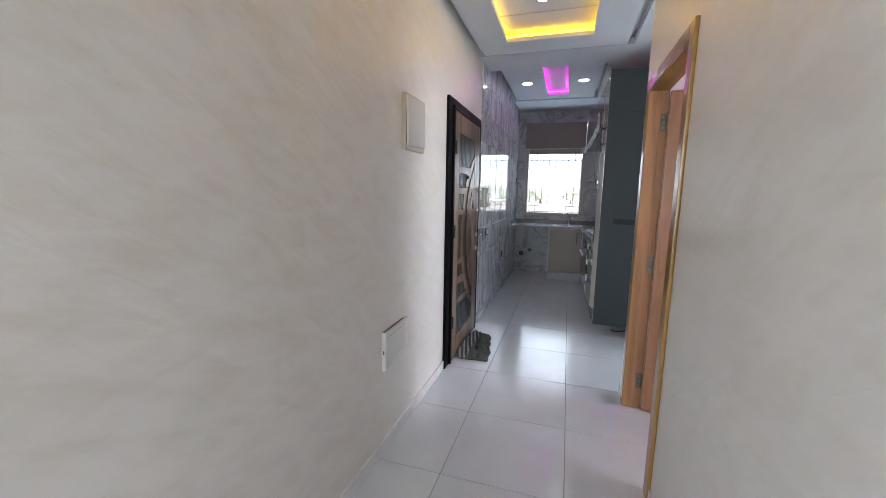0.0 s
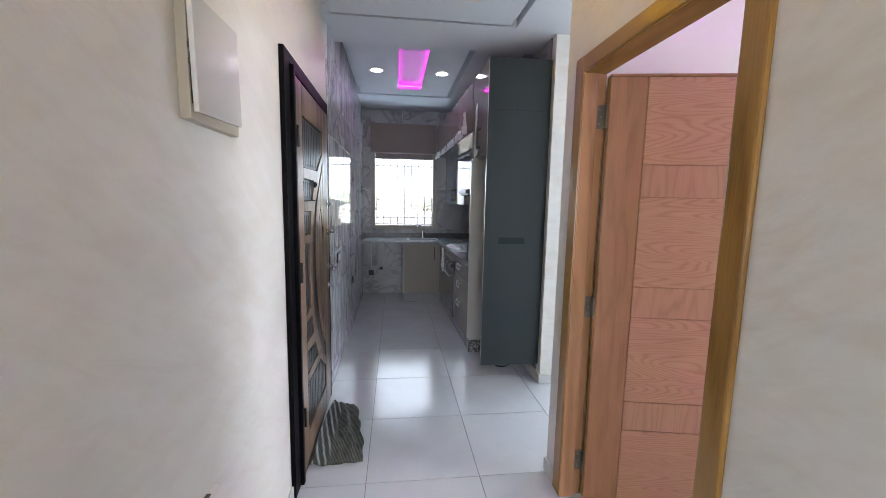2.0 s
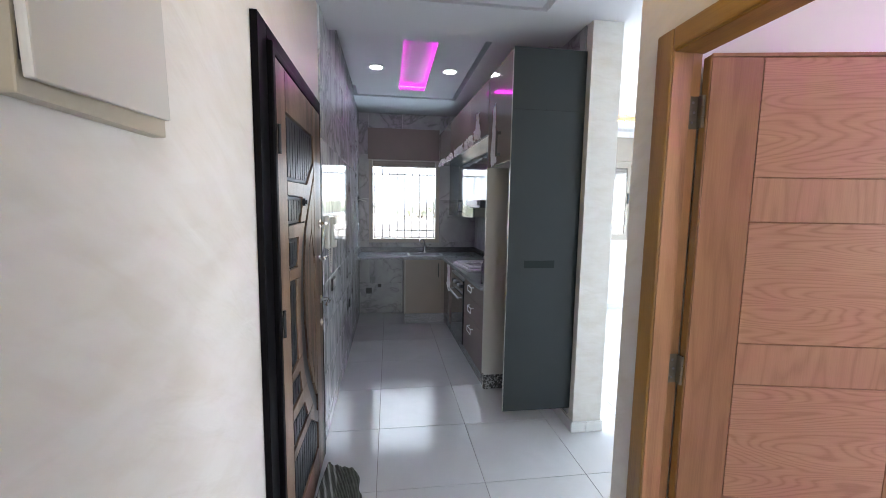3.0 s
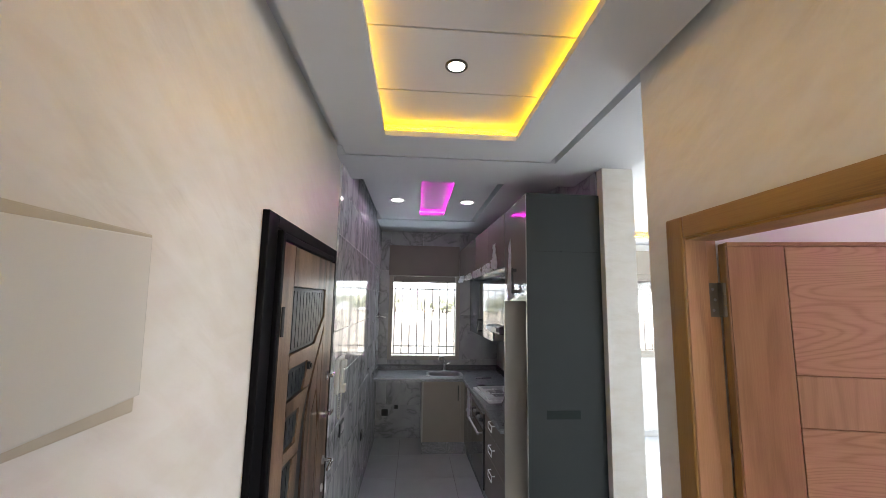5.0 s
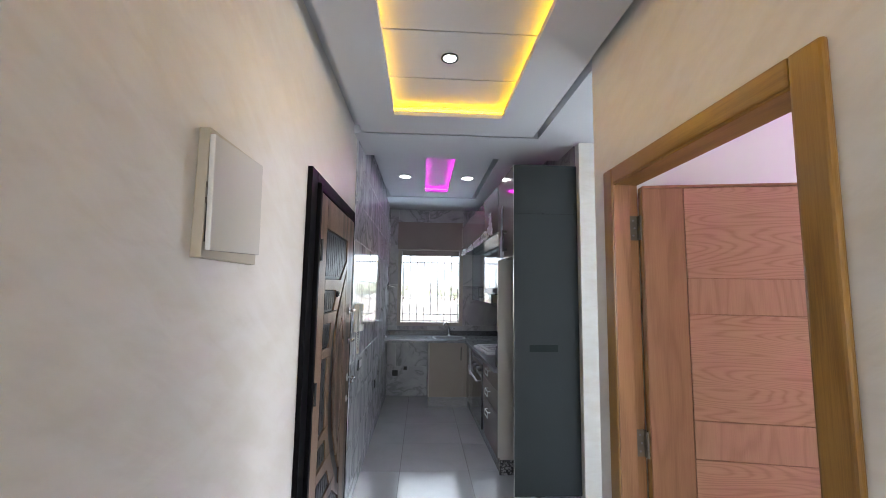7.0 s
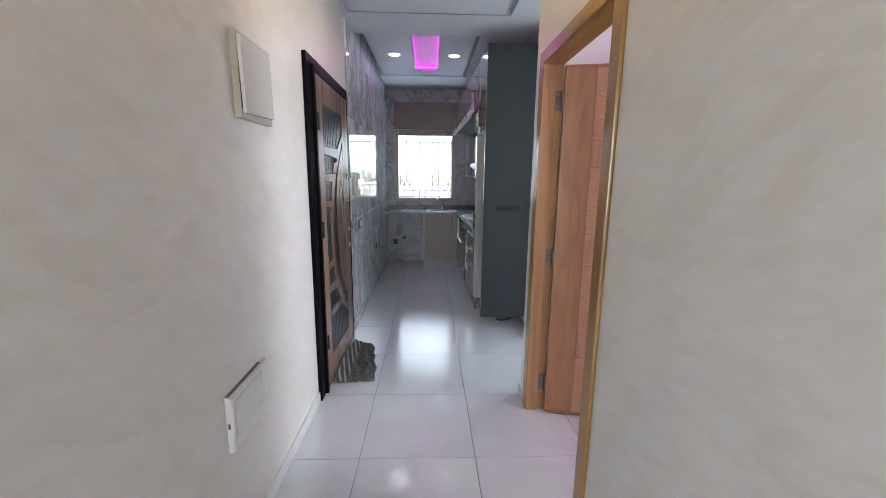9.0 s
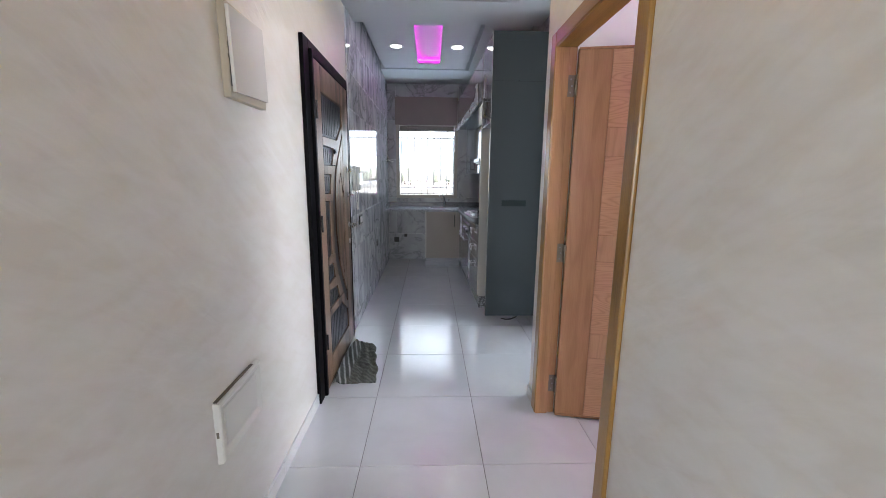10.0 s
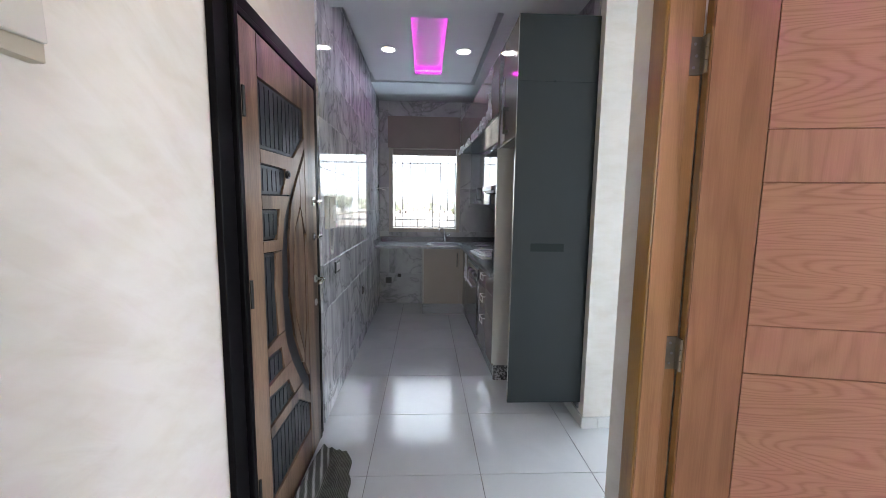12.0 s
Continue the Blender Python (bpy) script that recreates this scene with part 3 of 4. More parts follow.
def living_window():
    root = thing("window_2", "taupe aluminium living room window with raised roller shutter", "window", kind="structure")
    x0, x1, z0, z1 = W2
    zb = 2.25
    frame_bars(root, x0, x1, z0, zb, END - 0.01, END + 0.06, 0.05, "window_frame", M_ALU)
    for a, b in ((x0 + 0.05, (x0 + x1) / 2), ((x0 + x1) / 2, x1 - 0.05)):
        frame_bars(root, a, b, z0 + 0.05, zb - 0.05, END + 0.005, END + 0.045, 0.045, "sash", M_ALU)
        part("pane", box(a + 0.045, b - 0.045, END + 0.02, END + 0.026, z0 + 0.095, zb - 0.095), M_GLASS, root).visible_shadow = False
    part("shutter_box", box(x0, x1, END - 0.015, END + 0.19, zb + 0.002, z1, bevel=0.004), M_ALU, root, "taupe roller shutter box")
    cur = part("shutter_curtain", box(x0 + 0.05, x1 - 0.05, END + 0.085, END + 0.095, 1.98, zb), M_SLAT, root)
    for k in range(6):
        part("slat", box(x0 + 0.05, x1 - 0.05, END + 0.076, END + 0.085, 1.985 + k * 0.042, 2.022 + k * 0.042, bevel=0.003), M_SLAT, cur)
        # Again pale pieces in place of light coming through the slots.
        for j in range(14):
            part("slot_light", box(x1 - 0.42 + j * 0.026, x1 - 0.408 + j * 0.026, END + 0.073, END + 0.0762, 2.0 + k * 0.042, 2.008 + k * 0.042), M_PLASTIC, cur)
    part("handle", box(x1 - 0.088, x1 - 0.07, END - 0.03, END + 0.004, 1.62, 1.78, bevel=0.005), M_BLACK, root, "black window handle")
    g = thing("window_grille", "thin iron security grille outside the living room window", "grille")
    for k in range(17):
        x = x0 + 0.09 + k * 0.107
        part("upright", tube(bmesh.new(), (x, END + 0.15, z0 + 0.02), (x, END + 0.15, z1 - 0.3), 0.008, 6), M_IRON, g)
    for z in (z0 + 0.1, z0 + 0.9):
        part("crossbar", tube(bmesh.new(), (x0, END + 0.15, z), (x1, END + 0.15, z), 0.008, 6), M_IRON, g)


living_window()


# ---- entrance door, closed ----
def entrance_door():
    root = thing("door_1", "closed walnut entrance door with charcoal grooved panels in a black frame", "door", kind="structure")
    # casing flat on the wall, with a raised inner bead
    part("casing", box(LW, LW + 0.022, 3.755, 3.845, 0, 2.11, bevel=0.003), M_BLACKFRAME, root)
    part("casing", box(LW, LW + 0.022, 4.79, 4.845, 0, 2.11, bevel=0.003), M_BLACKFRAME, root)
    part("casing", box(LW, LW + 0.022, 3.845, 4.79, 2.065, 2.11, bevel=0.003), M_BLACKFRAME, root)
    part("bead", box(LW - 0.12, LW + 0.04, 3.846, 3.878, 0, 2.06, bevel=0.006), M_BLACKFRAME, root)
    part("bead", box(LW - 0.12, LW + 0.03, 4.772, 4.789, 0, 2.06, bevel=0.004), M_BLACKFRAME, root)
    part("bead", box(LW - 0.12, LW + 0.03, 3.879, 4.771, 2.035, 2.06, bevel=0.004), M_BLACKFRAME, root)
    leaf = part("leaf", box(LW - 0.03, LW + 0.014, 3.882, 4.768, 0.008, 2.03, bevel=0.003), M_BLACKFRAME, root)
    f, q = LW + 0.014, LW + 0.030
    # stiles, rails and infill pieces of veneer, proud of the dark core
    part("stile", box(f, q, 3.884, 4.030, 0.01, 2.028, bevel=0.002), M_WALNUT, leaf)
    part("stile", box(f, q, 4.572, 4.766, 0.01, 2.028, bevel=0.002), M_WALNUT, leaf)

    panels = [
        [(4.034, 1.87), (4.568, 1.87), (4.568, 1.745), (4.40, 1.628), (4.034, 1.622)],
        [(4.034, 1.56), (4.292, 1.558), (4.295, 1.53), (4.24, 1.452), (4.034, 1.45)],
        [(4.034, 1.388), (4.205, 1.385), (4.168, 1.27), (4.034, 1.274)],
        [(4.034, 1.22), (4.148, 1.212), (4.125, 1.08), (4.148, 0.862), (4.034, 0.846)],
        [(4.034, 0.803), (4.17, 0.793), (4.204, 0.694), (4.034, 0.69)],
        [(4.034, 0.637), (4.25, 0.612), (4.318, 0.513), (4.034, 0.513)],
        [(4.034, 0.457), (4.385, 0.447), (4.568, 0.33), (4.568, 0.19), (4.034, 0.19)],
    ]
    bands = [
        [(4.034, 2.026), (4.568, 2.026), (4.568, 1.876), (4.034, 1.876)],
        [(4.034, 1.616), (4.402, 1.622), (4.568, 1.739), (4.568, 1.690), (4.484, 1.60), (4.344, 1.452), (4.246, 1.452), (4.30, 1.53), (4.296, 1.564), (4.034, 1.566)],
        [(4.034, 1.444), (4.338, 1.446), (4.261, 1.347), (4.225, 1.215), (4.153, 1.215), (4.174, 1.268), (4.211, 1.391), (4.034, 1.394)],
        [(4.174, 1.262), (4.034, 1.268), (4.034, 1.226), (4.153, 1.218)],
        [(4.153, 1.211), (4.222, 1.211), (4.212, 1.02), (4.230, 0.86), (4.154, 0.86), (4.131, 1.08)],
        [(4.034, 0.840), (4.15, 0.855), (4.230, 0.855), (4.246, 0.79), (4.30, 0.69), (4.210, 0.69), (4.176, 0.799), (4.034, 0.809)],
        [(4.034, 0.684), (4.21, 0.688), (4.304, 0.685), (4.359, 0.61), (4.44, 0.513), (4.324, 0.513), (4.254, 0.618), (4.034, 0.643)],
        [(4.034, 0.507), (4.445, 0.507), (4.497, 0.45), (4.568, 0.40), (4.568, 0.336), (4.389, 0.453), (4.034, 0.463)],
        [(4.034, 0.012), (4.568, 0.012), (4.568, 0.184), (4.034, 0.184)],
    ]
    for pts in bands:
        part("veneer_piece", prism(pts, f, q - 0.0005), M_WALNUT, leaf)
    for pts in panels:
        p = part("grooved_panel", prism(pts, f, q - 0.008), M_DARKPANEL, leaf, "charcoal panel with upright grooves")
        ys = [y for y, z in pts]
        y = min(ys) + 0.045
        while y < max(ys) - 0.01:
            # groove line between the crossing heights of this outline
            zs = []
            for (ya, za), (yb, zb) in zip(pts, pts[1:] + pts[:1]):
                if (ya - y) * (yb - y) < 0:
                    zs.append(za + (zb - za) * (y - ya) / (yb - ya))
            if len(zs) == 2 and abs(zs[0] - zs[1]) > 0.02:
                part("rib", box(q - 0.008, q - 0.005, y - 0.019, y + 0.019, min(zs) + 0.012, max(zs) - 0.012, bevel=0.001), M_DARKPANEL, p)
            y += 0.045
    # dark curved band and the lens of veneer beside it
    outer = [(4.490, 1.60), (4.350, 1.452), (4.267, 1.347), (4.228, 1.199), (4.218, 1.019), (4.252, 0.79), (4.365, 0.615), (4.50, 0.455), (4.568, 0.405)]
    inner = [(4.568, 1.672), (4.45, 1.537), (4.353, 1.416), (4.306, 1.26), (4.297, 0.999), (4.35, 0.785), (4.457, 0.614), (4.53, 0.52), (4.568, 0.48)]
    part("curved_band", prism(outer + inner[::-1], f, q - 0.008), M_DARKPANEL, leaf, "charcoal curved inlay")
    lens_in = [(4.568, 1.66), (4.458, 1.537), (4.361, 1.416), (4.314, 1.26), (4.305, 0.999), (4.358, 0.785), (4.465, 0.614), (4.568, 0.49)]
    gap = [(4.487, 1.416), (4.40, 1.297), (4.355, 1.107), (4.378, 0.872), (4.487, 0.653)]
    part("veneer_piece", prism(lens_in[1:7] + [(4.487, 0.60)] + gap[::-1] + [(4.487, 1.565)], f, q - 0.0005), M_WALNUT, leaf)
    part("veneer_piece", prism([(4.494, 1.57), (4.494, 1.40), (4.535, 1.30), (4.568, 1.26), (4.568, 1.655)], f, q - 0.001), M_WALNUT, leaf)
    part("veneer_piece", prism([(4.494, 1.385), (4.408, 1.297), (4.363, 1.107), (4.386, 0.872), (4.494, 0.66), (4.53, 0.78), (4.535, 1.20)], f, q - 0.0015), M_WALNUT, leaf)
    part("veneer_piece", prism([(4.568, 1.25), (4.542, 1.21), (4.537, 0.775), (4.500, 0.652), (4.500, 0.588), (4.568, 0.497)], f, q - 0.001), M_WALNUT, leaf)
    # fittings
    peep = tube(bmesh.new(), (q, 4.30, 1.54), (q + 0.012, 4.30, 1.54), 0.017, 20)
    tube(peep, (q + 0.012, 4.30, 1.54), (q + 0.018, 4.30, 1.54), 0.010, 16)
    part("peephole", peep, M_BLACK, root, "dark metal peephole", smooth=False)
    for z, r in ((1.425, 0.024), (1.233, 0.022)):
        b = tube(bmesh.new(), (q, 4.69, z), (q + 0.008, 4.69, z), r, 20)
        tube(b, (q + 0.008, 4.69, z), (q + 0.035, 4.69, z), 0.009, 12)
        quad_box(b, q + 0.026, q + 0.037, 4.672, 4.745, z - 0.008, z + 0.008, 0.003)
        part("lock_knob", b, M_CHROME, root, "chrome lock knob")
    for z, r in ((0.995, 0.022), (0.86, 0.019)):
        plate = tube(bmesh.new(), (q, 4.709, z), (q + 0.006, 4.709, z), r, 20)
        tube(plate, (q + 0.006, 4.709, z), (q + 0.010, 4.709, z), 0.008, 12)
        part("lock_plate", plate, M_SATIN, root, "satin metal rosette")
    part("door_handle", sweep([(q + 0.004, 4.709, 0.995), (q + 0.045, 4.709, 0.995), (q + 0.052, 4.70, 0.995), (q + 0.052, 4.60, 0.99)], 0.009, 10), M_CHROME, root, "chrome lever handle", smooth=True)
    for z in (0.35, 1.10, 1.75):
        part("hinge", tube(bmesh.new(), (LW + 0.045, 3.88, z - 0.05), (LW + 0.045, 3.88, z + 0.05), 0.006, 10), M_BLACK, root)


entrance_door()


# ---- bedroom door, open into the room ----
def bedroom_door():
    root = thing("door_2", "open oak panelled bedroom door in a golden varnished casing", "door", kind="structure")
    x = RW - 0.018
    y0, y1, zt = 2.832, 3.645, 2.035
    part("casing", box(x, RW, 2.757, y0, 0, 2.105, bevel=0.007), M_CASING, root)
    part("casing", box(x, RW, y1, 3.722, 0, 2.105, bevel=0.007), M_CASING, root)
    part("casing", box(x, RW, y0 + 0.001, y1 - 0.001, zt, 2.105, bevel=0.007), M_CASING_H, root)
    # jamb lining, rebated for the leaf
    part("jamb", box(x + 0.004, 0.425, y0 - 0.03, y0 - 0.012, 0, zt + 0.03, bevel=0.002), M_CASING_IN, root)
    part("jamb", box(x + 0.004, 0.427, y1 + 0.008, y1 + 0.025, 0, zt + 0.03, bevel=0.002), M_CASING_IN, root)
    part("jamb", box(x + 0.004, 0.418, y0 - 0.011, y1 + 0.007, zt + 0.014, zt + 0.03, bevel=0.002), M_CASING_IN, root)
    part("stop", box(x + 0.005, 0.385, y1 - 0.006, y1 + 0.0075, 0, zt + 0.0135, bevel=0.003), M_CASING_IN, root)
    part("stop", box(x + 0.005, 0.385, y0 - 0.0115, y0 + 0.004, 0, zt + 0.0135, bevel=0.003), M_OAK_UP, root)
    part("stop", box(x + 0.005, 0.419, y0 + 0.005, y1 - 0.007, zt - 0.006, zt + 0.0135, bevel=0.003), M_CASING_H, root)
    # leaf: local x along its width, y through it, hinged at the origin
    m = pose(0.429, 3.641, 0, 0, 0, -11.2)
    leaf = part("leaf", box(0, 0.84, -0.030, 0.008, 0.012, 2.02, bevel=0.002), M_OAK_UP, root, m=m)
    part("hinge_edge", box(-0.0015, -0.0003, -0.028, 0.006, 0.014, 2.018), M_CASING, leaf, "golden varnished edge")
    zs = [0.024, 0.385, 0.53, 0.942, 1.086, 1.494, 1.637, 2.008]
    for z in (0.012, 2.010):
        part("lipping", box(0, 0.84, -0.038, -0.0302, z, z + 0.011, bevel=0.0015), M_OAK_UP, leaf)
    f = -0.0305
    part("stile", box(0.002, 0.157, f - 0.005, f, 0.0245, 2.0085, bevel=0.0015), M_OAK_UP, leaf)
    part("stile", box(0.685, 0.838, f - 0.005, f, 0.0245, 2.0085, bevel=0.0015), M_OAK_UP, leaf)
    for i, (a, b) in enumerate(zip(zs, zs[1:])):
        part("panel", box(0.160, 0.682, f - 0.005, f, a + 0.0015, b - 0.0015, bevel=0.0015), M_OAK if i % 2 == 0 else M_OAK_SHORT, leaf)
    part("handle_plate", box(0.760, 0.798, f - 0.013, f - 0.005, 0.86, 1.12, bevel=0.003), M_STEEL, leaf, "brushed steel handle plate")
    part("handle", sweep([(0.780, f - 0.012, 1.02), (0.780, f - 0.05, 1.02), (0.770, f - 0.056, 1.02), (0.672, f - 0.056, 1.02)], 0.009, 10), M_STEEL, leaf, "brushed steel lever", smooth=True)
    for z in (0.19, 0.975, 1.848):
        h = part("hinge", boxes((0.386, 0.420, 3.6485, 3.6525, z - 0.052, z + 0.052), (0.419, 0.4215, 3.628, 3.652, z - 0.052, z + 0.052), bevel=0.0008), M_HINGE, root, "worn steel butt hinge")
        for k in range(3):
            part("knuckle", tube(bmesh.new(), (0.4235, 3.628, z - 0.051 + k * 0.0345), (0.4235, 3.628, z - 0.018 + k * 0.0345), 0.0065, 12), M_HINGE, h)
        for dz in (-0.032, 0.0, 0.032):
            part("screw", tube(bmesh.new(), (0.402 + 0.006 * (dz == 0), 3.6488, z + dz), (0.402 + 0.006 * (dz == 0), 3.6472, z + dz), 0.0045, 10), M_STEEL, h)


bedroom_door()


# ---- corridor fittings ----
def fuse_box():
    root = thing("fuse_box", "ivory plastic fuse box with its cover ajar on the wall", "fuse box", pose(LW, 3.07, 1.788))
    part("base", box(0, 0.026, -0.135, 0.146, -0.148, 0.150, bevel=0.003), M_BASE_SHADE, root, "ivory base with its side shade put into a tan colour")
    # Dark sheet standing in for the shade behind the cover.
    part("gap", box(0.026, 0.0295, -0.130, 0.128, -0.112, 0.124), M_SLOT, root)
    part("cover", box(0, 0.012, -0.156, 0.119, -0.131, 0.131, bevel=0.003), M_COVER, root, m=pose(0.0290, 0.014, 0.006, 2.6, 0, 1.2))
    for z in (0.018, -0.018):
        part("catch", box(0.024, 0.031, -0.1345, -0.1145, z - 0.008, z + 0.006, bevel=0.001), M_CLIP, root)
    return root


fuse_box()


def access_hatch():
    root = thing("access_hatch", "ivory plastic access hatch with a raised rim low on the wall", "hatch", pose(LW, 2.843, 0.568))
    b = bmesh.new()
    rings = []
    for x, hy, hz in ((0.0, 0.155, 0.108), (0.017, 0.153, 0.106), (0.021, 0.148, 0.101), (0.021, 0.141, 0.094), (0.010, 0.120, 0.075)):
        rings.append([b.verts.new((x, sy * hy, sz * hz)) for sy, sz in ((-1, -1), (1, -1), (1, 1), (-1, 1))])
    for r, s in zip(rings, rings[1:]):
        for k in range(4):
            b.faces.new((r[k], r[(k + 1) % 4], s[(k + 1) % 4], s[k]))
    b.faces.new(rings[-1])
    bmesh.ops.recalc_face_normals(b, faces=b.faces)
    part("rim", b, M_PLASTIC, root)
    part("cover", box(0.008, 0.0125, -0.112, 0.112, -0.068, 0.068, bevel=0.002), M_PLASTIC, root)
    # Brown strip painting in the shade line between the rim's top and the wall.
    part("gap", box(0.0, 0.012, -0.150, 0.110, 0.1082, 0.1105), M_CLIP, root)
    part("clip", box(0.005, 0.012, -0.1565, -0.1535, -0.012, 0.008), M_CLIP, root, "grey clip")
    return root


access_hatch()


def downlight(x, y, z, r, trim, label):
    root = thing("downlight", label, "downlight", pose(x, y, z), group="recessed ceiling downlights")
    b = bmesh.new()
    n = 32
    prof = [(r, 0.0), (r, -0.006), (r * 0.86, -0.009), (r * 0.72, -0.004), (r * 0.70, 0.0)]
    rg = [[b.verts.new((a * math.cos(2 * math.pi * k / n), a * math.sin(2 * math.pi * k / n), h)) for k in range(n)] for a, h in prof]
    for p, q in zip(rg, rg[1:]):
        for k in range(n):
            b.faces.new((p[k], p[(k + 1) % n], q[(k + 1) % n], q[k]))
    bmesh.ops.recalc_face_normals(b, faces=b.faces)
    part("trim_ring", b, trim, root, smooth=True)
    part("lens", tube(bmesh.new(), (0, 0, -0.005), (0, 0, -0.001), r * 0.71, 32), M_LAMP, root)


for y in (3.945, 3.125, 2.305):
    downlight(-0.370, y, 2.76, 0.045, M_BLACK, "small lit downlight with a black ring in the recess")
for x in (-0.70, -0.02):
    downlight(x, 6.22, KTOP, 0.075, M_WHITE, "round lit white downlight in the kitchen ceiling")


def intercom():
    root = thing("intercom", "ivory wall intercom handset with a coiled cord on the marble", "intercom", pose(LW + 0.012, 5.11, 1.36))
    part("body", box(0, 0.03, -0.10, 0.10, -0.11, 0.10, bevel=0.008), M_PLASTIC, root)
    h = box(0.031, 0.052, -0.085, -0.02, -0.105, 0.095, bevel=0.008)
    quad_box(h, 0.03, 0.065, -0.083, -0.022, 0.045, 0.093, 0.008)
    quad_box(h, 0.03, 0.065, -0.083, -0.022, -0.103, -0.055, 0.008)
    part("handset", h, M_PLASTIC, root)
    pts = []
    for k in range(220):
        u = k / 219
        y = -0.05 + 0.12 * u
        z = -0.11 - 0.17 * math.sin(u * math.pi)
        pts.append((0.018 + 0.006 * math.cos(k * 1.1), y + 0.006 * math.sin(k * 1.1), z))
    part("cord", sweep(pts, 0.0022, 5), M_PLASTIC, root, smooth=True)


intercom()


def wall_plate(m, w, h, material, inner, label):
    root = thing("wall_socket", label, "socket", m)
    part("plate", box(0, 0.010, -w / 2, w / 2, -h / 2, h / 2, bevel=0.003), material, root)
    part("insert", box(0.010, 0.014, -w * 0.32, w * 0.32, -h * 0.32, h * 0.32, bevel=0.002), inner, root)


wall_plate(pose(LW + 0.012, 5.33, 0.965), 0.15, 0.085, M_BLACK, M_SATIN, "satin metal and black light switch on the marble wall")
wall_plate(pose(LW + 0.012, 6.48, 0.54), 0.085, 0.085, M_BLACK, M_BLACK, "black socket on the marble wall")
wall_plate(pose(LW + 0.012, 7.84, 1.62), 0.085, 0.085, M_BLACK, M_BLACK, "black switch on the marble wall near the window")
wall_plate(pose(-0.865, END - 0.012, 0.335, 0, 0, -90), 0.085, 0.085, M_BLACK, M_SLOT, "dark wall socket under the worktop")
wall_plate(pose(-0.715, END - 0.012, 0.405, 0, 0, -90), 0.05, 0.05, M_BLACK, M_SLOT, "small dark pipe outlet under the worktop")


def floor_cloth():
    """A crumpled striped cloth pushed against the foot of the door."""
    nx, ny = 30, 44
    b = bmesh.new()
    grid = []
    for j in range(ny + 1):
        v = j / ny
        row = []
        for i in range(nx + 1):
            u = i / nx
            left = 0.004 + 0.02 * v
            right = 0.275 - 0.10 * v * v + 0.006 * math.sin(v * 23 + 1) + 0.006 * math.sin(v * 9)
            x = left + (right - left) * u
            y = 0.02 + 0.70 * v + 0.02 * u * (1 - v) - 0.05 * v * u + 0.006 * math.sin(u * 21)
            fold = 0.5 + 0.5 * math.sin(17 * u + 7 * v + 3.0 * noise.noise(Vector((u * 3, v * 5, 0))))
            z = 0.004 + 0.014 * fold * (0.3 + 0.7 * math.sin(math.pi * min(1, v * 1.05)) ** 0.5) + 0.012 * abs(noise.noise(Vector((u * 7, v * 9, 3))))
            z += 0.07 * max(0, 0.4 - u) / 0.4 * math.sin(math.pi * min(1, 0.15 + v * 0.8)) * (0.4 + 0.6 * v)
            row.append(b.verts.new((x, y, z)))
        grid.append(row)
    for j in range(ny):
        for i in range(nx):
            b.faces.new((grid[j][i], grid[j][i + 1], grid[j + 1][i + 1], grid[j + 1][i]))
    bmesh.ops.recalc_face_normals(b, faces=b.faces)
    ob = part("floor_cloth", b, M_CLOTH, smooth=True)
    ob.location = (-0.962, 3.955, 0.0)
    so = ob.modifiers.new("thickness", "SOLIDIFY")
    so.thickness = 0.004
    tagged(ob, "crumpled grey-green striped cloth on the floor by the door", "cloth")


floor_cloth()
cable = part("cable_end", sweep([(0.39, 5.20, 0.006), (0.43, 5.17, 0.007), (0.48, 5.18, 0.006), (0.54, 5.22, 0.012), (0.58, 5.28, 0.02), (0.56, 5.36, 0.006)], 0.006, 8), M_BLACK, smooth=True)
tagged(cable, "loose black cable end on the floor under the cabinet", "cable")


wire = part("loose_wire", sweep([(LW + 0.013, 7.72, 1.60), (LW + 0.035, 7.74, 1.615), (LW + 0.07, 7.80, 1.60), (LW + 0.11, 7.86, 1.59)], 0.004, 6), M_PLASTIC, smooth=True)
tagged(wire, "short end of white cable sticking out of the marble", "cable")


# ---- kitchen ----
K = pose(0.185, 5.5, 0, 0, 0, 1.6)      # the run of units: x into the wall, y along it
BACK = 0.40


def tall_unit():
    root = thing("fridge_housing", "tall grey melamine housing for a fridge with a taupe top cupboard", "cabinet", pose(0.185, 4.9, 0))
    p = part("side_panel", box(0, 0.481, 0, 0.018, 0.145, 2.525, bevel=0.001), M_GREYPANEL, root, "dark grey melamine side")
    part("edge_band", box(-0.002, 0.0, 0.001, 0.017, 0.147, 2.523), M_EDGE, p)
    part("vent_tape", box(0.112, 0.322, -0.0015, 0, 1.135, 1.186), M_TAPE, p, "grey patch on the panel")
    part("screw_cap", tube(bmesh.new(), (0.22, -0.003, 2.15), (0.22, 0.0, 2.15), 0.006, 10), M_TAPE, p)
    part("seam", box(0.002, 0.468, -0.0012, 0, 2.148, 2.1505), M_TAPE, p)
    part("body", box(0.02, 0.470, 0.019, 0.598, 1.845, 2.525, bevel=0.001), M_CREAM, root)
    d = part("door", box(0, 0.019, 0.021, 0.596, 1.835, 2.523, bevel=0.002), M_TAUPE, root, "taupe gloss door")
    bow_handle(d, -0.0, 0.255, 1.885, 2.06)
    return root


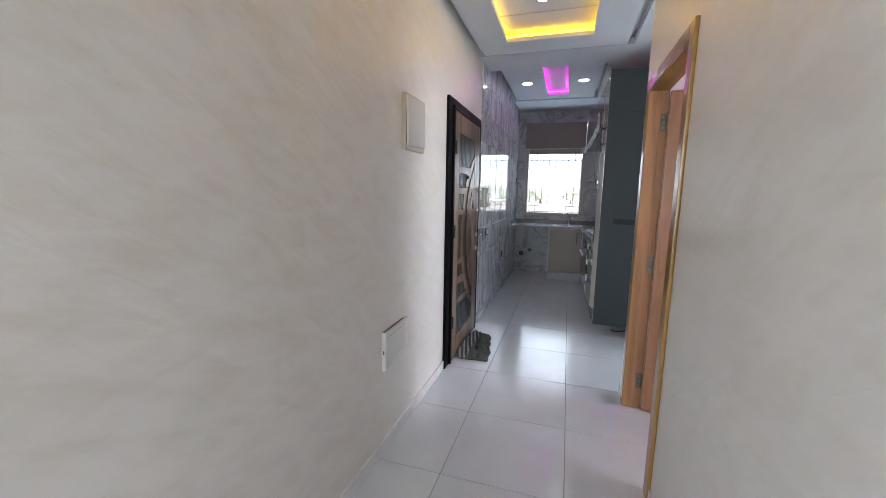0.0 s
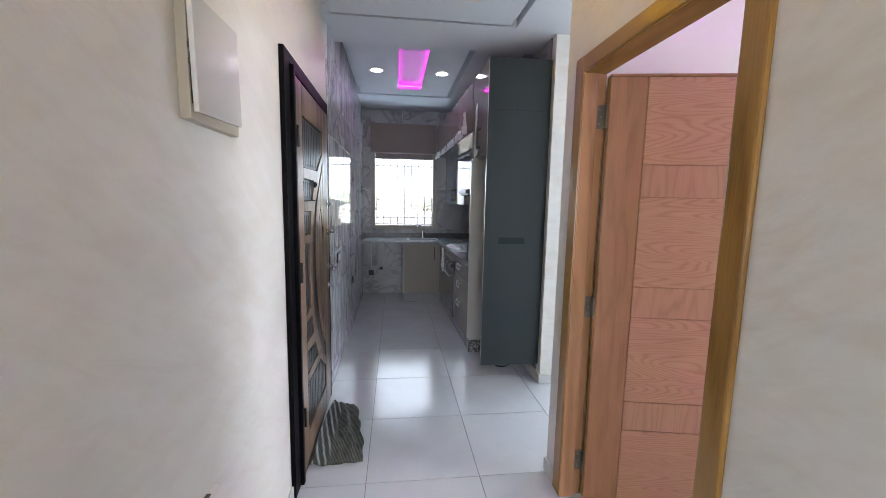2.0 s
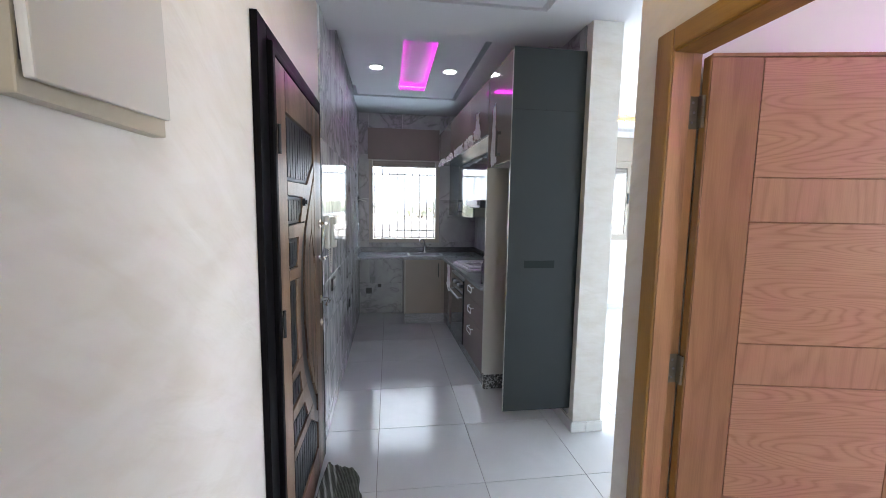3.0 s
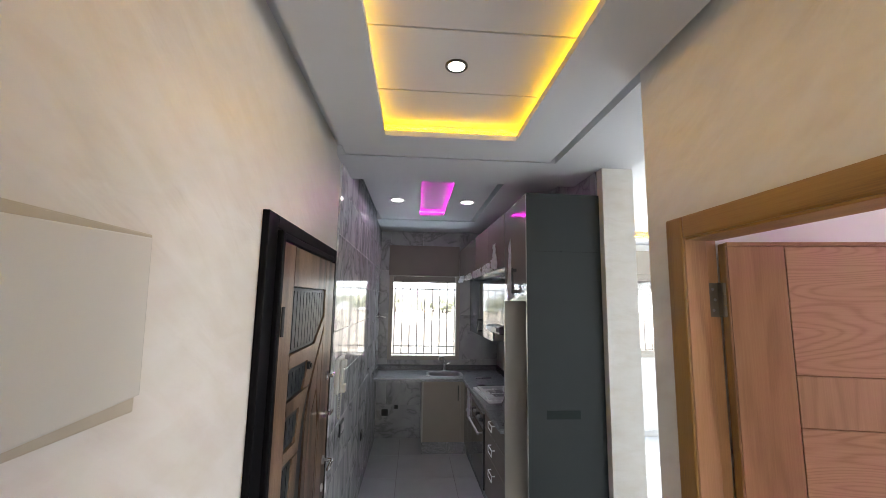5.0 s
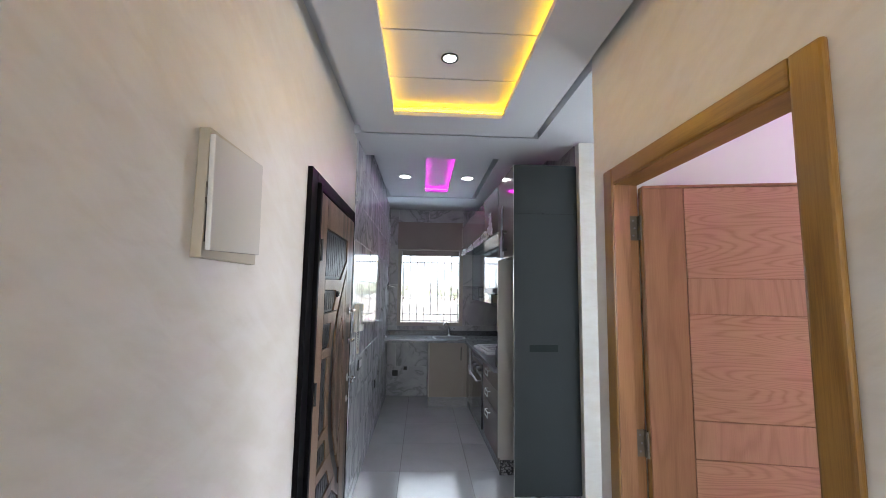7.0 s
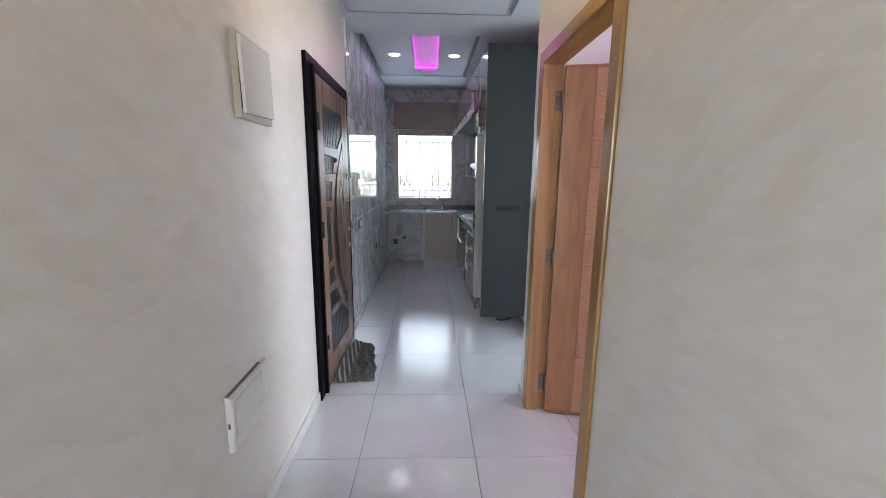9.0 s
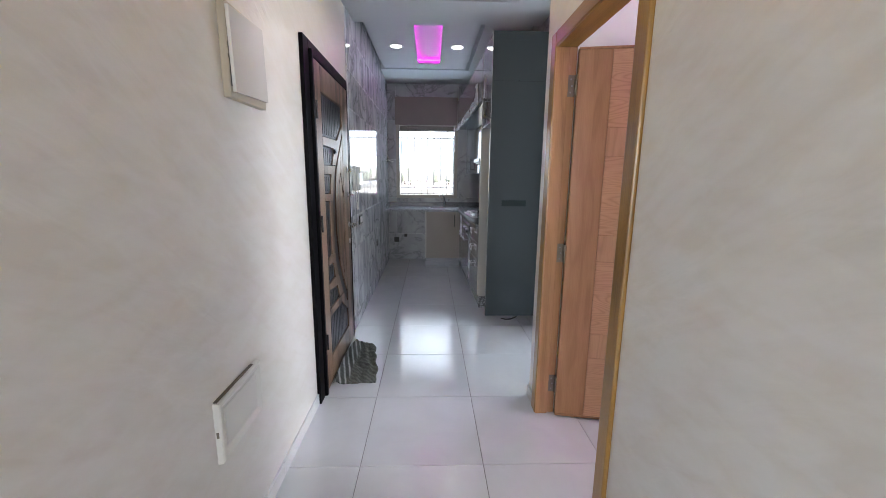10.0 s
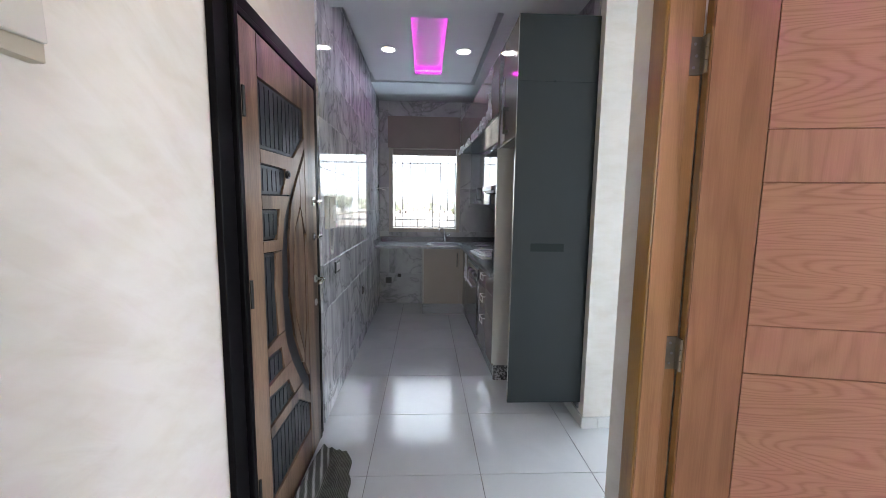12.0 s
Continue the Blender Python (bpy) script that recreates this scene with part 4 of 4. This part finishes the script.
def bow_handle(parent, x, y, z0, z1):
    b = box(x - 0.034, x - 0.024, y - 0.011, y + 0.011, z0, z1, bevel=0.003)
    quad_box(b, x - 0.026, x, y - 0.009, y + 0.009, z0 + 0.004, z0 + 0.026, 0.002)
    quad_box(b, x - 0.026, x, y - 0.009, y + 0.009, z1 - 0.026, z1 - 0.004, 0.002)
    part("handle", b, M_BLACK, parent, "black bow handle")


tall_unit()
end = tagged(part("end_panel", box(0, 0.470, 0, 0.018, 0.155, 1.842, bevel=0.001), M_CREAM, None, m=pose(0.185, 5.5, 0)), "cream melamine panel closing the base units", "panel")
part("edge_band", box(-0.002, 0.0, 0.001, 0.017, 0.157, 1.840), M_EDGE, end, "glossy cream edge")
part("top_edge", box(0.0, 0.468, 0.001, 0.017, 1.842, 1.8435), M_EDGE, end)
tagged(part("plinth_block", box(0, 0.22, 0, 0.03, 0, 0.153, bevel=0.002), M_DARKSTONE, None, m=pose(0.205, 5.535, 0)), "black and white speckled granite plinth end", "plinth")


def loop_handle(parent, y, z):
    """A thin flat rectangular loop standing off the drawer front."""
    w, h, x0, x1, k = 0.066, 0.024, -0.030, -0.024, 0.0035
    b = boxes((x0, x1, y - w, y + w, z + h - k, z + h + k), (x0, x1, y - w, y + w, z - h - k, z - h + k), bevel=0.0012)
    for e in (-1, 1):
        quad_box(b, x0, x1, y + e * w - k, y + e * w + k, z - h + k, z + h - k, 0.0012)
        quad_box(b, x1, 0.0, y + e * w - k, y + e * w + k, z + h - k, z + h + k, 0.001)
    part("handle", b, M_SATIN, parent, "satin metal loop handle")


def drawer_unit():
    root = thing("drawer_unit", "base unit with three taupe drawers and chrome handles", "cabinet", K)
    part("body", box(0.022, BACK, 0.022, 0.730, 0.13, 0.850), M_CREAM, root)
    for z0, z1, zh in ((0.692, 0.845, 0.785), (0.498, 0.687, 0.595), (0.135, 0.493, 0.40)):
        d = part("drawer_front", box(0, 0.02, 0.022, 0.730, z0, z1, bevel=0.002), M_TAUPE, root)
        loop_handle(d, 0.40, zh)
    part("plinth", box(0.03, 0.05, 0.036, 0.730, 0, 0.128), M_STONE, root)


def oven_unit():
    root = thing("oven", "black glass built-in oven with steel handle and knobs", "oven", K)
    part("housing", box(0.022, BACK, 0.735, 1.335, 0.13, 0.850), M_CREAM, root)
    part("door", box(-0.012, 0.02, 0.740, 1.330, 0.135, 0.640, bevel=0.003), M_BLACKGLASS, root)
    cp = part("control_panel", box(-0.012, 0.02, 0.740, 1.330, 0.646, 0.790, bevel=0.003), M_BLACKGLASS, root)
    part("trim", box(-0.014, 0.02, 0.740, 1.330, 0.793, 0.812, bevel=0.002), M_STEEL, root)
    for k in range(5):
        y = 0.83 + k * 0.10
        b = tube(bmesh.new(), (-0.012, y, 0.72), (-0.034, y, 0.72), 0.019, 16, 0.016)
        part("knob", b, M_STEEL if k % 2 else M_BLACK, cp)
    h = tube(bmesh.new(), (-0.056, 0.765, 0.612), (-0.056, 1.305, 0.612), 0.011, 12)
    for y in (0.80, 1.27):
        tube(h, (-0.056, y, 0.612), (-0.012, y, 0.612), 0.007, 10)
    part("handle", h, M_STEEL, root, "steel bar handle")
    part("plinth", box(0.03, 0.05, 0.735, 1.335, 0, 0.128), M_STONE, root)


drawer_unit()
oven_unit()
f = thing("corner_filler", "narrow taupe filler panel in the corner of the units", "panel", K)
part("front", box(0, 0.02, 1.338, 1.93, 0.135, 0.845, bevel=0.002), M_TAUPE, f)
part("plinth", box(0.03, 0.05, 1.338, 1.93, 0, 0.128), M_STONE, f)


def sink_unit():
    root = thing("sink_cabinet", "beige laminate sink cabinet on a grey stone plinth", "cabinet", pose(-0.37, 7.45, 0))
    part("body", box(0, 0.49, 0.02, 0.50, 0.135, 0.66), M_BEIGE, root)
    part("side", box(-0.018, -0.001, 0, 0.52, 0.135, 0.850), M_CREAM, root)
    d = part("door", box(0.0, 0.455, 0, 0.019, 0.137, 0.845, bevel=0.002), M_BEIGE, root, "beige door")
    b = box(0.418, 0.430, -0.028, -0.018, 0.62, 0.80, bevel=0.002)
    quad_box(b, 0.419, 0.429, -0.02, 0, 0.625, 0.64)
    quad_box(b, 0.419, 0.429, -0.02, 0, 0.78, 0.795)
    part("handle", b, M_BLACK, d, "black bar handle")
    part("filler", box(0.457, 0.512, 0.002, 0.019, 0.137, 0.845), M_BEIGE, root)
    part("plinth", box(-0.015, 0.512, 0.006, 0.03, 0, 0.132), M_STONE, root)


sink_unit()


def worktop():
    root = thing("worktop", "grey granite worktop with a dark upstand along the walls", "worktop")
    z0, z1 = 0.853, 0.887
    hx0, hx1, hy0, hy1 = -0.30, 0.10, 7.52, 7.84
    part("slab", boxes((LW + 0.013, hx0, 7.385, END - 0.014, z0, z1), (hx1, 0.652, 7.385, END - 0.014, z0, z1), (hx0, hx1, 7.385, hy0, z0, z1), (hx0, hx1, hy1, END - 0.014, z0, z1)), M_STONE, root)
    b = bmesh.new()
    pts = [(0.153, 5.519), (0.652, 5.519), (0.652, 7.384), (0.103, 7.384)]
    lo = [b.verts.new((x, y, z0)) for x, y in pts]
    hi = [b.verts.new((x, y, z1)) for x, y in pts]
    b.faces.new(lo[::-1])
    b.faces.new(hi)
    for k in range(4):
        b.faces.new((lo[k], lo[(k + 1) % 4], hi[(k + 1) % 4], hi[k]))
    part("slab", b, M_STONE, root)
    part("upstand", box(LW + 0.034, 0.652, END - 0.034, END - 0.014, z1, 0.957, bevel=0.002), M_UPSTAND, root, "dark granite upstand")
    part("upstand", box(LW + 0.013, LW + 0.033, 7.385, END - 0.014, z1, 0.957, bevel=0.002), M_STONE, root)
    part("upstand", box(0.632, 0.652, 5.52, END - 0.035, z1, 0.957, bevel=0.002), M_UPSTAND, root, "dark granite upstand")


worktop()


def sink():
    root = thing("sink", "oval-cornered stainless steel sink set in the worktop", "sink", pose(-0.10, 7.68, 0.887))
    b = bmesh.new()
    n = 40
    rings = []
    for sx, sy, z in ((0.235, 0.185, 0.0), (0.235, 0.185, 0.004), (0.205, 0.158, 0.005), (0.196, 0.150, -0.004), (0.185, 0.140, -0.13), (0.15, 0.11, -0.155)):
        r = []
        for k in range(n):
            a = 2 * math.pi * k / n
            c, s = math.cos(a), math.sin(a)
            r.append(b.verts.new((sx * math.copysign(abs(c) ** 0.5, c), sy * math.copysign(abs(s) ** 0.5, s), z)))
        rings.append(r)
    for p, q in zip(rings, rings[1:]):
        for k in range(n):
            b.faces.new((p[k], p[(k + 1) % n], q[(k + 1) % n], q[k]))
    b.faces.new(rings[-1])
    bmesh.ops.recalc_face_normals(b, faces=b.faces)
    part("bowl", b, M_STEEL, root, smooth=True)
    part("drain", tube(bmesh.new(), (0, 0, -0.154), (0, 0, -0.150), 0.04, 20), M_BLACK, root)


sink()


def tap():
    root = thing("tap", "chrome swan-neck mixer tap behind the sink", "tap", pose(-0.083, 7.90, 0.887))
    b = tube(bmesh.new(), (0, 0, 0), (0, 0, 0.02), 0.028, 20)
    tube(b, (0, 0, 0.02), (0, 0, 0.10), 0.019, 16)
    part("base", b, M_CHROME, root, smooth=False)
    pts = [(0, 0, 0.09), (-0.004, -0.005, 0.15)] + [(-0.015 - 0.035 * (1 - math.cos(a)), -0.02 - 0.06 * (1 - math.cos(a)), 0.162 + 0.038 * math.sin(a)) for a in [math.pi * k / 10 for k in range(11)]]
    part("spout", sweep(pts, 0.010, 10), M_CHROME, root, smooth=True)
    part("lever", sweep([(0.01, 0, 0.085), (0.05, -0.01, 0.10), (0.085, -0.015, 0.12)], 0.008, 8), M_CHROME, root, smooth=True)


tap()


def wall_units():
    """Deep top row and shallower lower row with a slide-out hood."""
    top = thing("top_cupboard_row", "taupe gloss top cupboards with film still on the edges", "cabinet", K)
    part("body", box(0.02, BACK, 0.02, 2.48, 2.112, 2.525), M_CREAM, top)
    for k in range(4):
        a = 0.02 + k * 0.615
        part("flap_door", box(0, 0.019, a + 0.001, a + 0.613, 2.106, 2.525, bevel=0.002), M_TAUPE, top)
    # Dark board added under the row; the underside's shade is in its colour.
    part("shade_board", box(0.0195, BACK, 0.02, 2.48, 2.1055, 2.1115), M_GREYGLOSS, top, "underside board coloured dark to stand for its shade")
    part("light_rail", box(-0.004, 0.019, 0.02, 2.48, 2.098, 2.105), M_GREYPANEL, top)
    low = thing("wall_cupboard", "grey gloss wall cupboard with a black handle", "cabinet", K)
    part("body", box(0.17, BACK, 1.06, 2.46, 1.425, 2.104), M_CREAM, low)
    d = part("door", box(0.15, 0.169, 1.06, 1.76, 1.42, 2.103, bevel=0.002), M_GREYGLOSS, low, "grey gloss door")
    bow_handle(d, 0.15, 1.735, 1.46, 1.62)
    part("door", box(0.15, 0.169, 1.763, 2.46, 1.42, 2.103, bevel=0.002), M_GREYGLOSS, low, "grey gloss door")
    near = thing("wall_cupboard", "grey gloss wall cupboard beside the fridge housing", "cabinet", K)
    part("body", box(0.17, BACK, 0.02, 1.055, 1.60, 2.104), M_CREAM, near)
    part("door", box(0.15, 0.169, 0.02, 0.535, 1.60, 2.103, bevel=0.002), M_GREYGLOSS, near)
    part("door", box(0.15, 0.169, 0.538, 1.055, 1.60, 2.103, bevel=0.002), M_GREYGLOSS, near)
    hood = thing("cooker_hood", "slim steel slide-out cooker hood under the wall cupboard", "hood", K)
    part("body", box(0.10, BACK, 0.60, 1.055, 1.53, 1.598, bevel=0.003), M_STEEL, hood)
    b = box(0.075, 0.0995, 0.60, 1.055, 1.548, 1.588, bevel=0.004)
    part("visor", b, M_STEEL, hood, "brushed steel visor")
    part("filter", box(0.11, 0.38, 0.64, 1.03, 1.524, 1.529), M_SLOT, hood)


wall_units()


def crumple(name, w, h, amp, m, label, category, nx=26, ny=18, seed=0.0, taper=0.0):
    """A crumpled sheet of film or paper: local x along, z up, y towards the room."""
    b = bmesh.new()
    g = []
    for j in range(ny + 1):
        v = j / ny
        r = []
        for i in range(nx + 1):
            u = i / nx
            q = Vector((u * 5 + seed, v * 4 + seed, seed))
            k = 1 - taper * v
            r.append(b.verts.new(((u - 0.5) * w * k + 0.02 * noise.noise(q * 1.7), -amp * abs(noise.noise(q)) - 0.5 * amp * abs(noise.noise(q * 2.7)), v * h + 0.03 * noise.noise(q * 1.3 + Vector((9, 0, 0))))))
        g.append(r)
    for j in range(ny):
        for i in range(nx):
            b.faces.new((g[j][i], g[j][i + 1], g[j + 1][i + 1], g[j + 1][i]))
    bmesh.ops.recalc_face_normals(b, faces=b.faces)
    return tagged(part(name, b, M_FILM, m=m), label, category)


SIDE = pose(0, 0, 0, 0, 0, -90)
for k, (y, w, h, z, tp) in enumerate(((0.28, 0.24, 0.21, 2.10, 0.85), (0.62, 0.42, 0.075, 2.085, 0.2), (1.08, 0.46, 0.07, 2.08, 0.15), (1.62, 0.50, 0.065, 2.075, 0.25), (2.15, 0.50, 0.07, 2.07, 0.15))):
    crumple("protective_film", w, h, 0.035, K @ pose(-0.008, y, z) @ SIDE, "torn crumpled protective film hanging on the cupboard edge", "plastic film", seed=k * 3.1, taper=tp)
crumple("protective_film", 0.17, 0.42, 0.010, pose(0.182, 5.31, 1.845) @ SIDE, "loose protective film round the black handle", "plastic film", seed=21, taper=0.75)
crumple("protective_film", 0.20, 0.30, 0.03, K @ pose(-0.012, 1.50, 0.56) @ SIDE, "scrap of protective film hanging beside the oven", "plastic film", seed=31, taper=0.3)


def worktop_things():
    hob = thing("packed_hob", "white foam-packed hob wrapped in clear film on the worktop", "hob", K @ pose(0.215, 1.04, 0.888, 0, 0, 4))
    part("tray", box(-0.20, 0.17, -0.30, 0.30, 0, 0.022, bevel=0.008), M_PAPER, hob)
    part("rim", boxes((-0.17, -0.13, -0.26, 0.26, 0.022, 0.04), (0.10, 0.14, -0.26, 0.26, 0.022, 0.04), (-0.13, 0.10, -0.26, -0.20, 0.022, 0.04), (-0.13, 0.10, 0.20, 0.26, 0.022, 0.04), bevel=0.007), M_PAPER, hob)
    for y in (-0.10, 0.08):
        part("recess", box(-0.09, 0.06, y - 0.06, y + 0.06, 0.022, 0.026, bevel=0.002), M_STEEL, hob)
    crumple("packing_film", 0.36, 0.56, 0.06, K @ pose(0.20, 1.32, 0.925, 90, 0, 0), "crumpled clear packing film lying on the packed hob", "plastic film", seed=41)
    tool = part("fitting", sweep([(0, 0, 0.012), (0.06, 0.02, 0.02), (0.10, -0.01, 0.018), (0.07, -0.05, 0.012), (0.01, -0.04, 0.012), (0.0, 0.0, 0.012)], 0.011, 8), M_BLACK, m=K @ pose(0.06, 1.41, 0.886), smooth=True)
    tagged(tool, "black loop of hose lying on the worktop", "hose")
    t2 = part("loose_part", boxes((-0.09, 0.09, -0.02, 0.02, 0, 0.012), (-0.02, 0.10, -0.035, -0.02, 0, 0.02), bevel=0.004), M_STEEL, m=K @ pose(0.22, 1.90, 0.888, 0, 0, 15))
    tagged(t2, "small dark steel fitting lying on the worktop", "fitting")
    bt = thing("bottle", "clear plastic bottle standing at the end of the worktop", "bottle", K @ pose(0.025, 0.075, 0.888))
    b = bmesh.new()
    n = 20
    prof = [(0.0, 0.001), (0.03, 0.0), (0.033, 0.01), (0.033, 0.15), (0.03, 0.17), (0.014, 0.205), (0.013, 0.225)]
    rg = [[b.verts.new((max(a, 0.001) * math.cos(2 * math.pi * k / n), max(a, 0.001) * math.sin(2 * math.pi * k / n), h)) for k in range(n)] for a, h in prof]
    for p, q in zip(rg, rg[1:]):
        for k in range(n):
            b.faces.new((p[k], p[(k + 1) % n], q[(k + 1) % n], q[k]))
    bmesh.ops.recalc_face_normals(b, faces=b.faces)
    part("body", b, M_GLASS, bt, smooth=True)
    part("cap", tube(bmesh.new(), (0, 0, 0.222), (0, 0, 0.242), 0.015, 16), M_PLASTIC, bt)


worktop_things()


# ---- outdoors ----
struct("ground", box(-400, 400, END + 0.3, 800, -0.6, -0.4), M_SOIL, "dry pale open ground beyond the windows", "ground")
struct("boundary_wall", box(-30, 40, 24, 24.2, -0.4, 0.75), M_FARWALL, "low pale boundary wall across the open ground", "wall")


struct("backdrop", box(-260, 260, 90, 90.5, -5, 150), M_SKYGLOW, "bright hazy sky beyond the open ground", "sky")


def tree(x, y, h, seed):
    rnd = random.Random(seed)
    root = thing("tree", "distant tree with an uneven crown, leaves paled to stand for haze", "tree", pose(x, y, -0.4), group="trees beyond the boundary wall")
    b = tube(bmesh.new(), (0, 0, 0), (0, 0, h * 0.45), 0.16, 8, 0.10)
    for k in range(5):
        a = rnd.uniform(0, 6.28)
        tube(b, (0, 0, h * rnd.uniform(0.3, 0.45)), (h * 0.25 * math.cos(a), h * 0.25 * math.sin(a), h * rnd.uniform(0.6, 0.8)), 0.07, 6, 0.03)
    part("trunk", b, M_BARK, root)
    vs, fs = [], []
    lumps = [(rnd.uniform(-0.28, 0.28) * h, rnd.uniform(-0.28, 0.28) * h, rnd.uniform(0.28, 0.80) * h, rnd.uniform(0.14, 0.24) * h) for k in range(12)]
    for cx, cy, cz, cr in lumps:
        for k in range(130):
            d = Vector((rnd.gauss(0, 1), rnd.gauss(0, 1), rnd.gauss(0, 1))).normalized() * cr * rnd.uniform(0.5, 1.0)
            p = Vector((cx, cy, cz)) + d
            u = Vector((rnd.gauss(0, 1), rnd.gauss(0, 1), rnd.gauss(0, 1))).normalized() * 0.17
            w = u.orthogonal().normalized() * 0.09
            i = len(vs)
            vs += [p - u, p + w, p + u, p - w]
            fs.append((i, i + 1, i + 2, i + 3))
    me = bpy.data.meshes.new("crown")
    me.from_pydata([tuple(v) for v in vs], [], fs)
    me.materials.append(M_LEAF)
    new("crown", me).parent = root


rnd = random.Random(5)
for k in range(44):
    tree(-22 + k * 1.25 + rnd.uniform(-0.6, 0.6), 74 + rnd.uniform(-6, 6), rnd.uniform(2.1, 3.9), k)


# ---- tiles, piece by piece ----
TILES = {}


def tile_mesh(axis, w, h, t, material):
    """A tile w by h lying across the axis, with eased edges; alike tiles share one mesh."""
    key = (axis, round(w, 3), round(h, 3), t, material.name)
    if key in TILES:
        return TILES[key]
    e = 0.0012
    base = [(-w / 2, -h / 2), (w / 2, -h / 2), (w / 2, h / 2), (-w / 2, h / 2)]
    face = [(-w / 2 + e, -h / 2 + e), (w / 2 - e, -h / 2 + e), (w / 2 - e, h / 2 - e), (-w / 2 + e, h / 2 - e)]
    def put(u, v, d):
        return {"z": (u, v, d), "x": (d, u, v), "-x": (-d, u, v), "-y": (u, -d, v)}[axis]
    vs = [put(u, v, 0) for u, v in base] + [put(u, v, t - 0.001) for u, v in base] + [put(u, v, t) for u, v in face]
    fs = []
    for a in (0, 4):
        fs += [(a + k, a + (k + 1) % 4, a + 4 + (k + 1) % 4, a + 4 + k) for k in range(4)]
    fs.append((8, 9, 10, 11))
    me = bpy.data.meshes.new("tile")
    me.from_pydata(vs, [], fs)
    if axis in ("-y", "-x"):
        me.flip_normals()
        me.flip_normals() if axis == "-y" else None
    me.materials.append(material)
    TILES[key] = me
    return me


def pieces(u0, u1, v0, v1, du, dv, ou, ov, hole=None, gap=0.0015):
    """Cut a field into tile rectangles on a grid, leaving out the hole."""
    out = []
    us = sorted({u0, u1, *[ou + k * du for k in range(-60, 60) if u0 < ou + k * du < u1]})
    vs = sorted({v0, v1, *[ov + k * dv for k in range(-60, 60) if v0 < ov + k * dv < v1]})
    for a, b in zip(us, us[1:]):
        for c, d in zip(vs, vs[1:]):
            rects = [(a, b, c, d)]
            if hole and a < hole[1] and b > hole[0] and c < hole[3] and d > hole[2]:
                h0, h1, g0, g1 = hole
                rects = [(a, min(b, h0), c, d), (max(a, h1), b, c, d), (max(a, h0), min(b, h1), c, min(d, g0)), (max(a, h0), min(b, h1), max(c, g1), d)]
            for r in rects:
                if r[1] - r[0] > 0.012 and r[3] - r[2] > 0.012:
                    out.append((r[0] + gap, r[1] - gap, r[2] + gap, r[3] - gap))
    return out


def lay(parent, axis, rects, at, t, material):
    for a, b, c, d in rects:
        ob = new("tile", tile_mesh(axis, b - a, d - c, t, material))
        u, v = (a + b) / 2, (c + d) / 2
        ob.location = {"z": (u, v, at), "x": (at, u, v), "-x": (at, u, v), "-y": (u, at, v)}[axis]
        ob.parent = parent


lay(floor, "z", pieces(-1.1, EAST, SOUTH, END + 0.1, 0.6, 0.6, -0.65, 3.827), -0.0075, 0.0075, M_FLOOR)
lay(wall_kitchen, "x", pieces(4.93, END, 0.0, 2.88, 0.9, 0.3, 4.93, 0.13, gap=0.001), LW - 0.002, 0.014, M_MARBLE)
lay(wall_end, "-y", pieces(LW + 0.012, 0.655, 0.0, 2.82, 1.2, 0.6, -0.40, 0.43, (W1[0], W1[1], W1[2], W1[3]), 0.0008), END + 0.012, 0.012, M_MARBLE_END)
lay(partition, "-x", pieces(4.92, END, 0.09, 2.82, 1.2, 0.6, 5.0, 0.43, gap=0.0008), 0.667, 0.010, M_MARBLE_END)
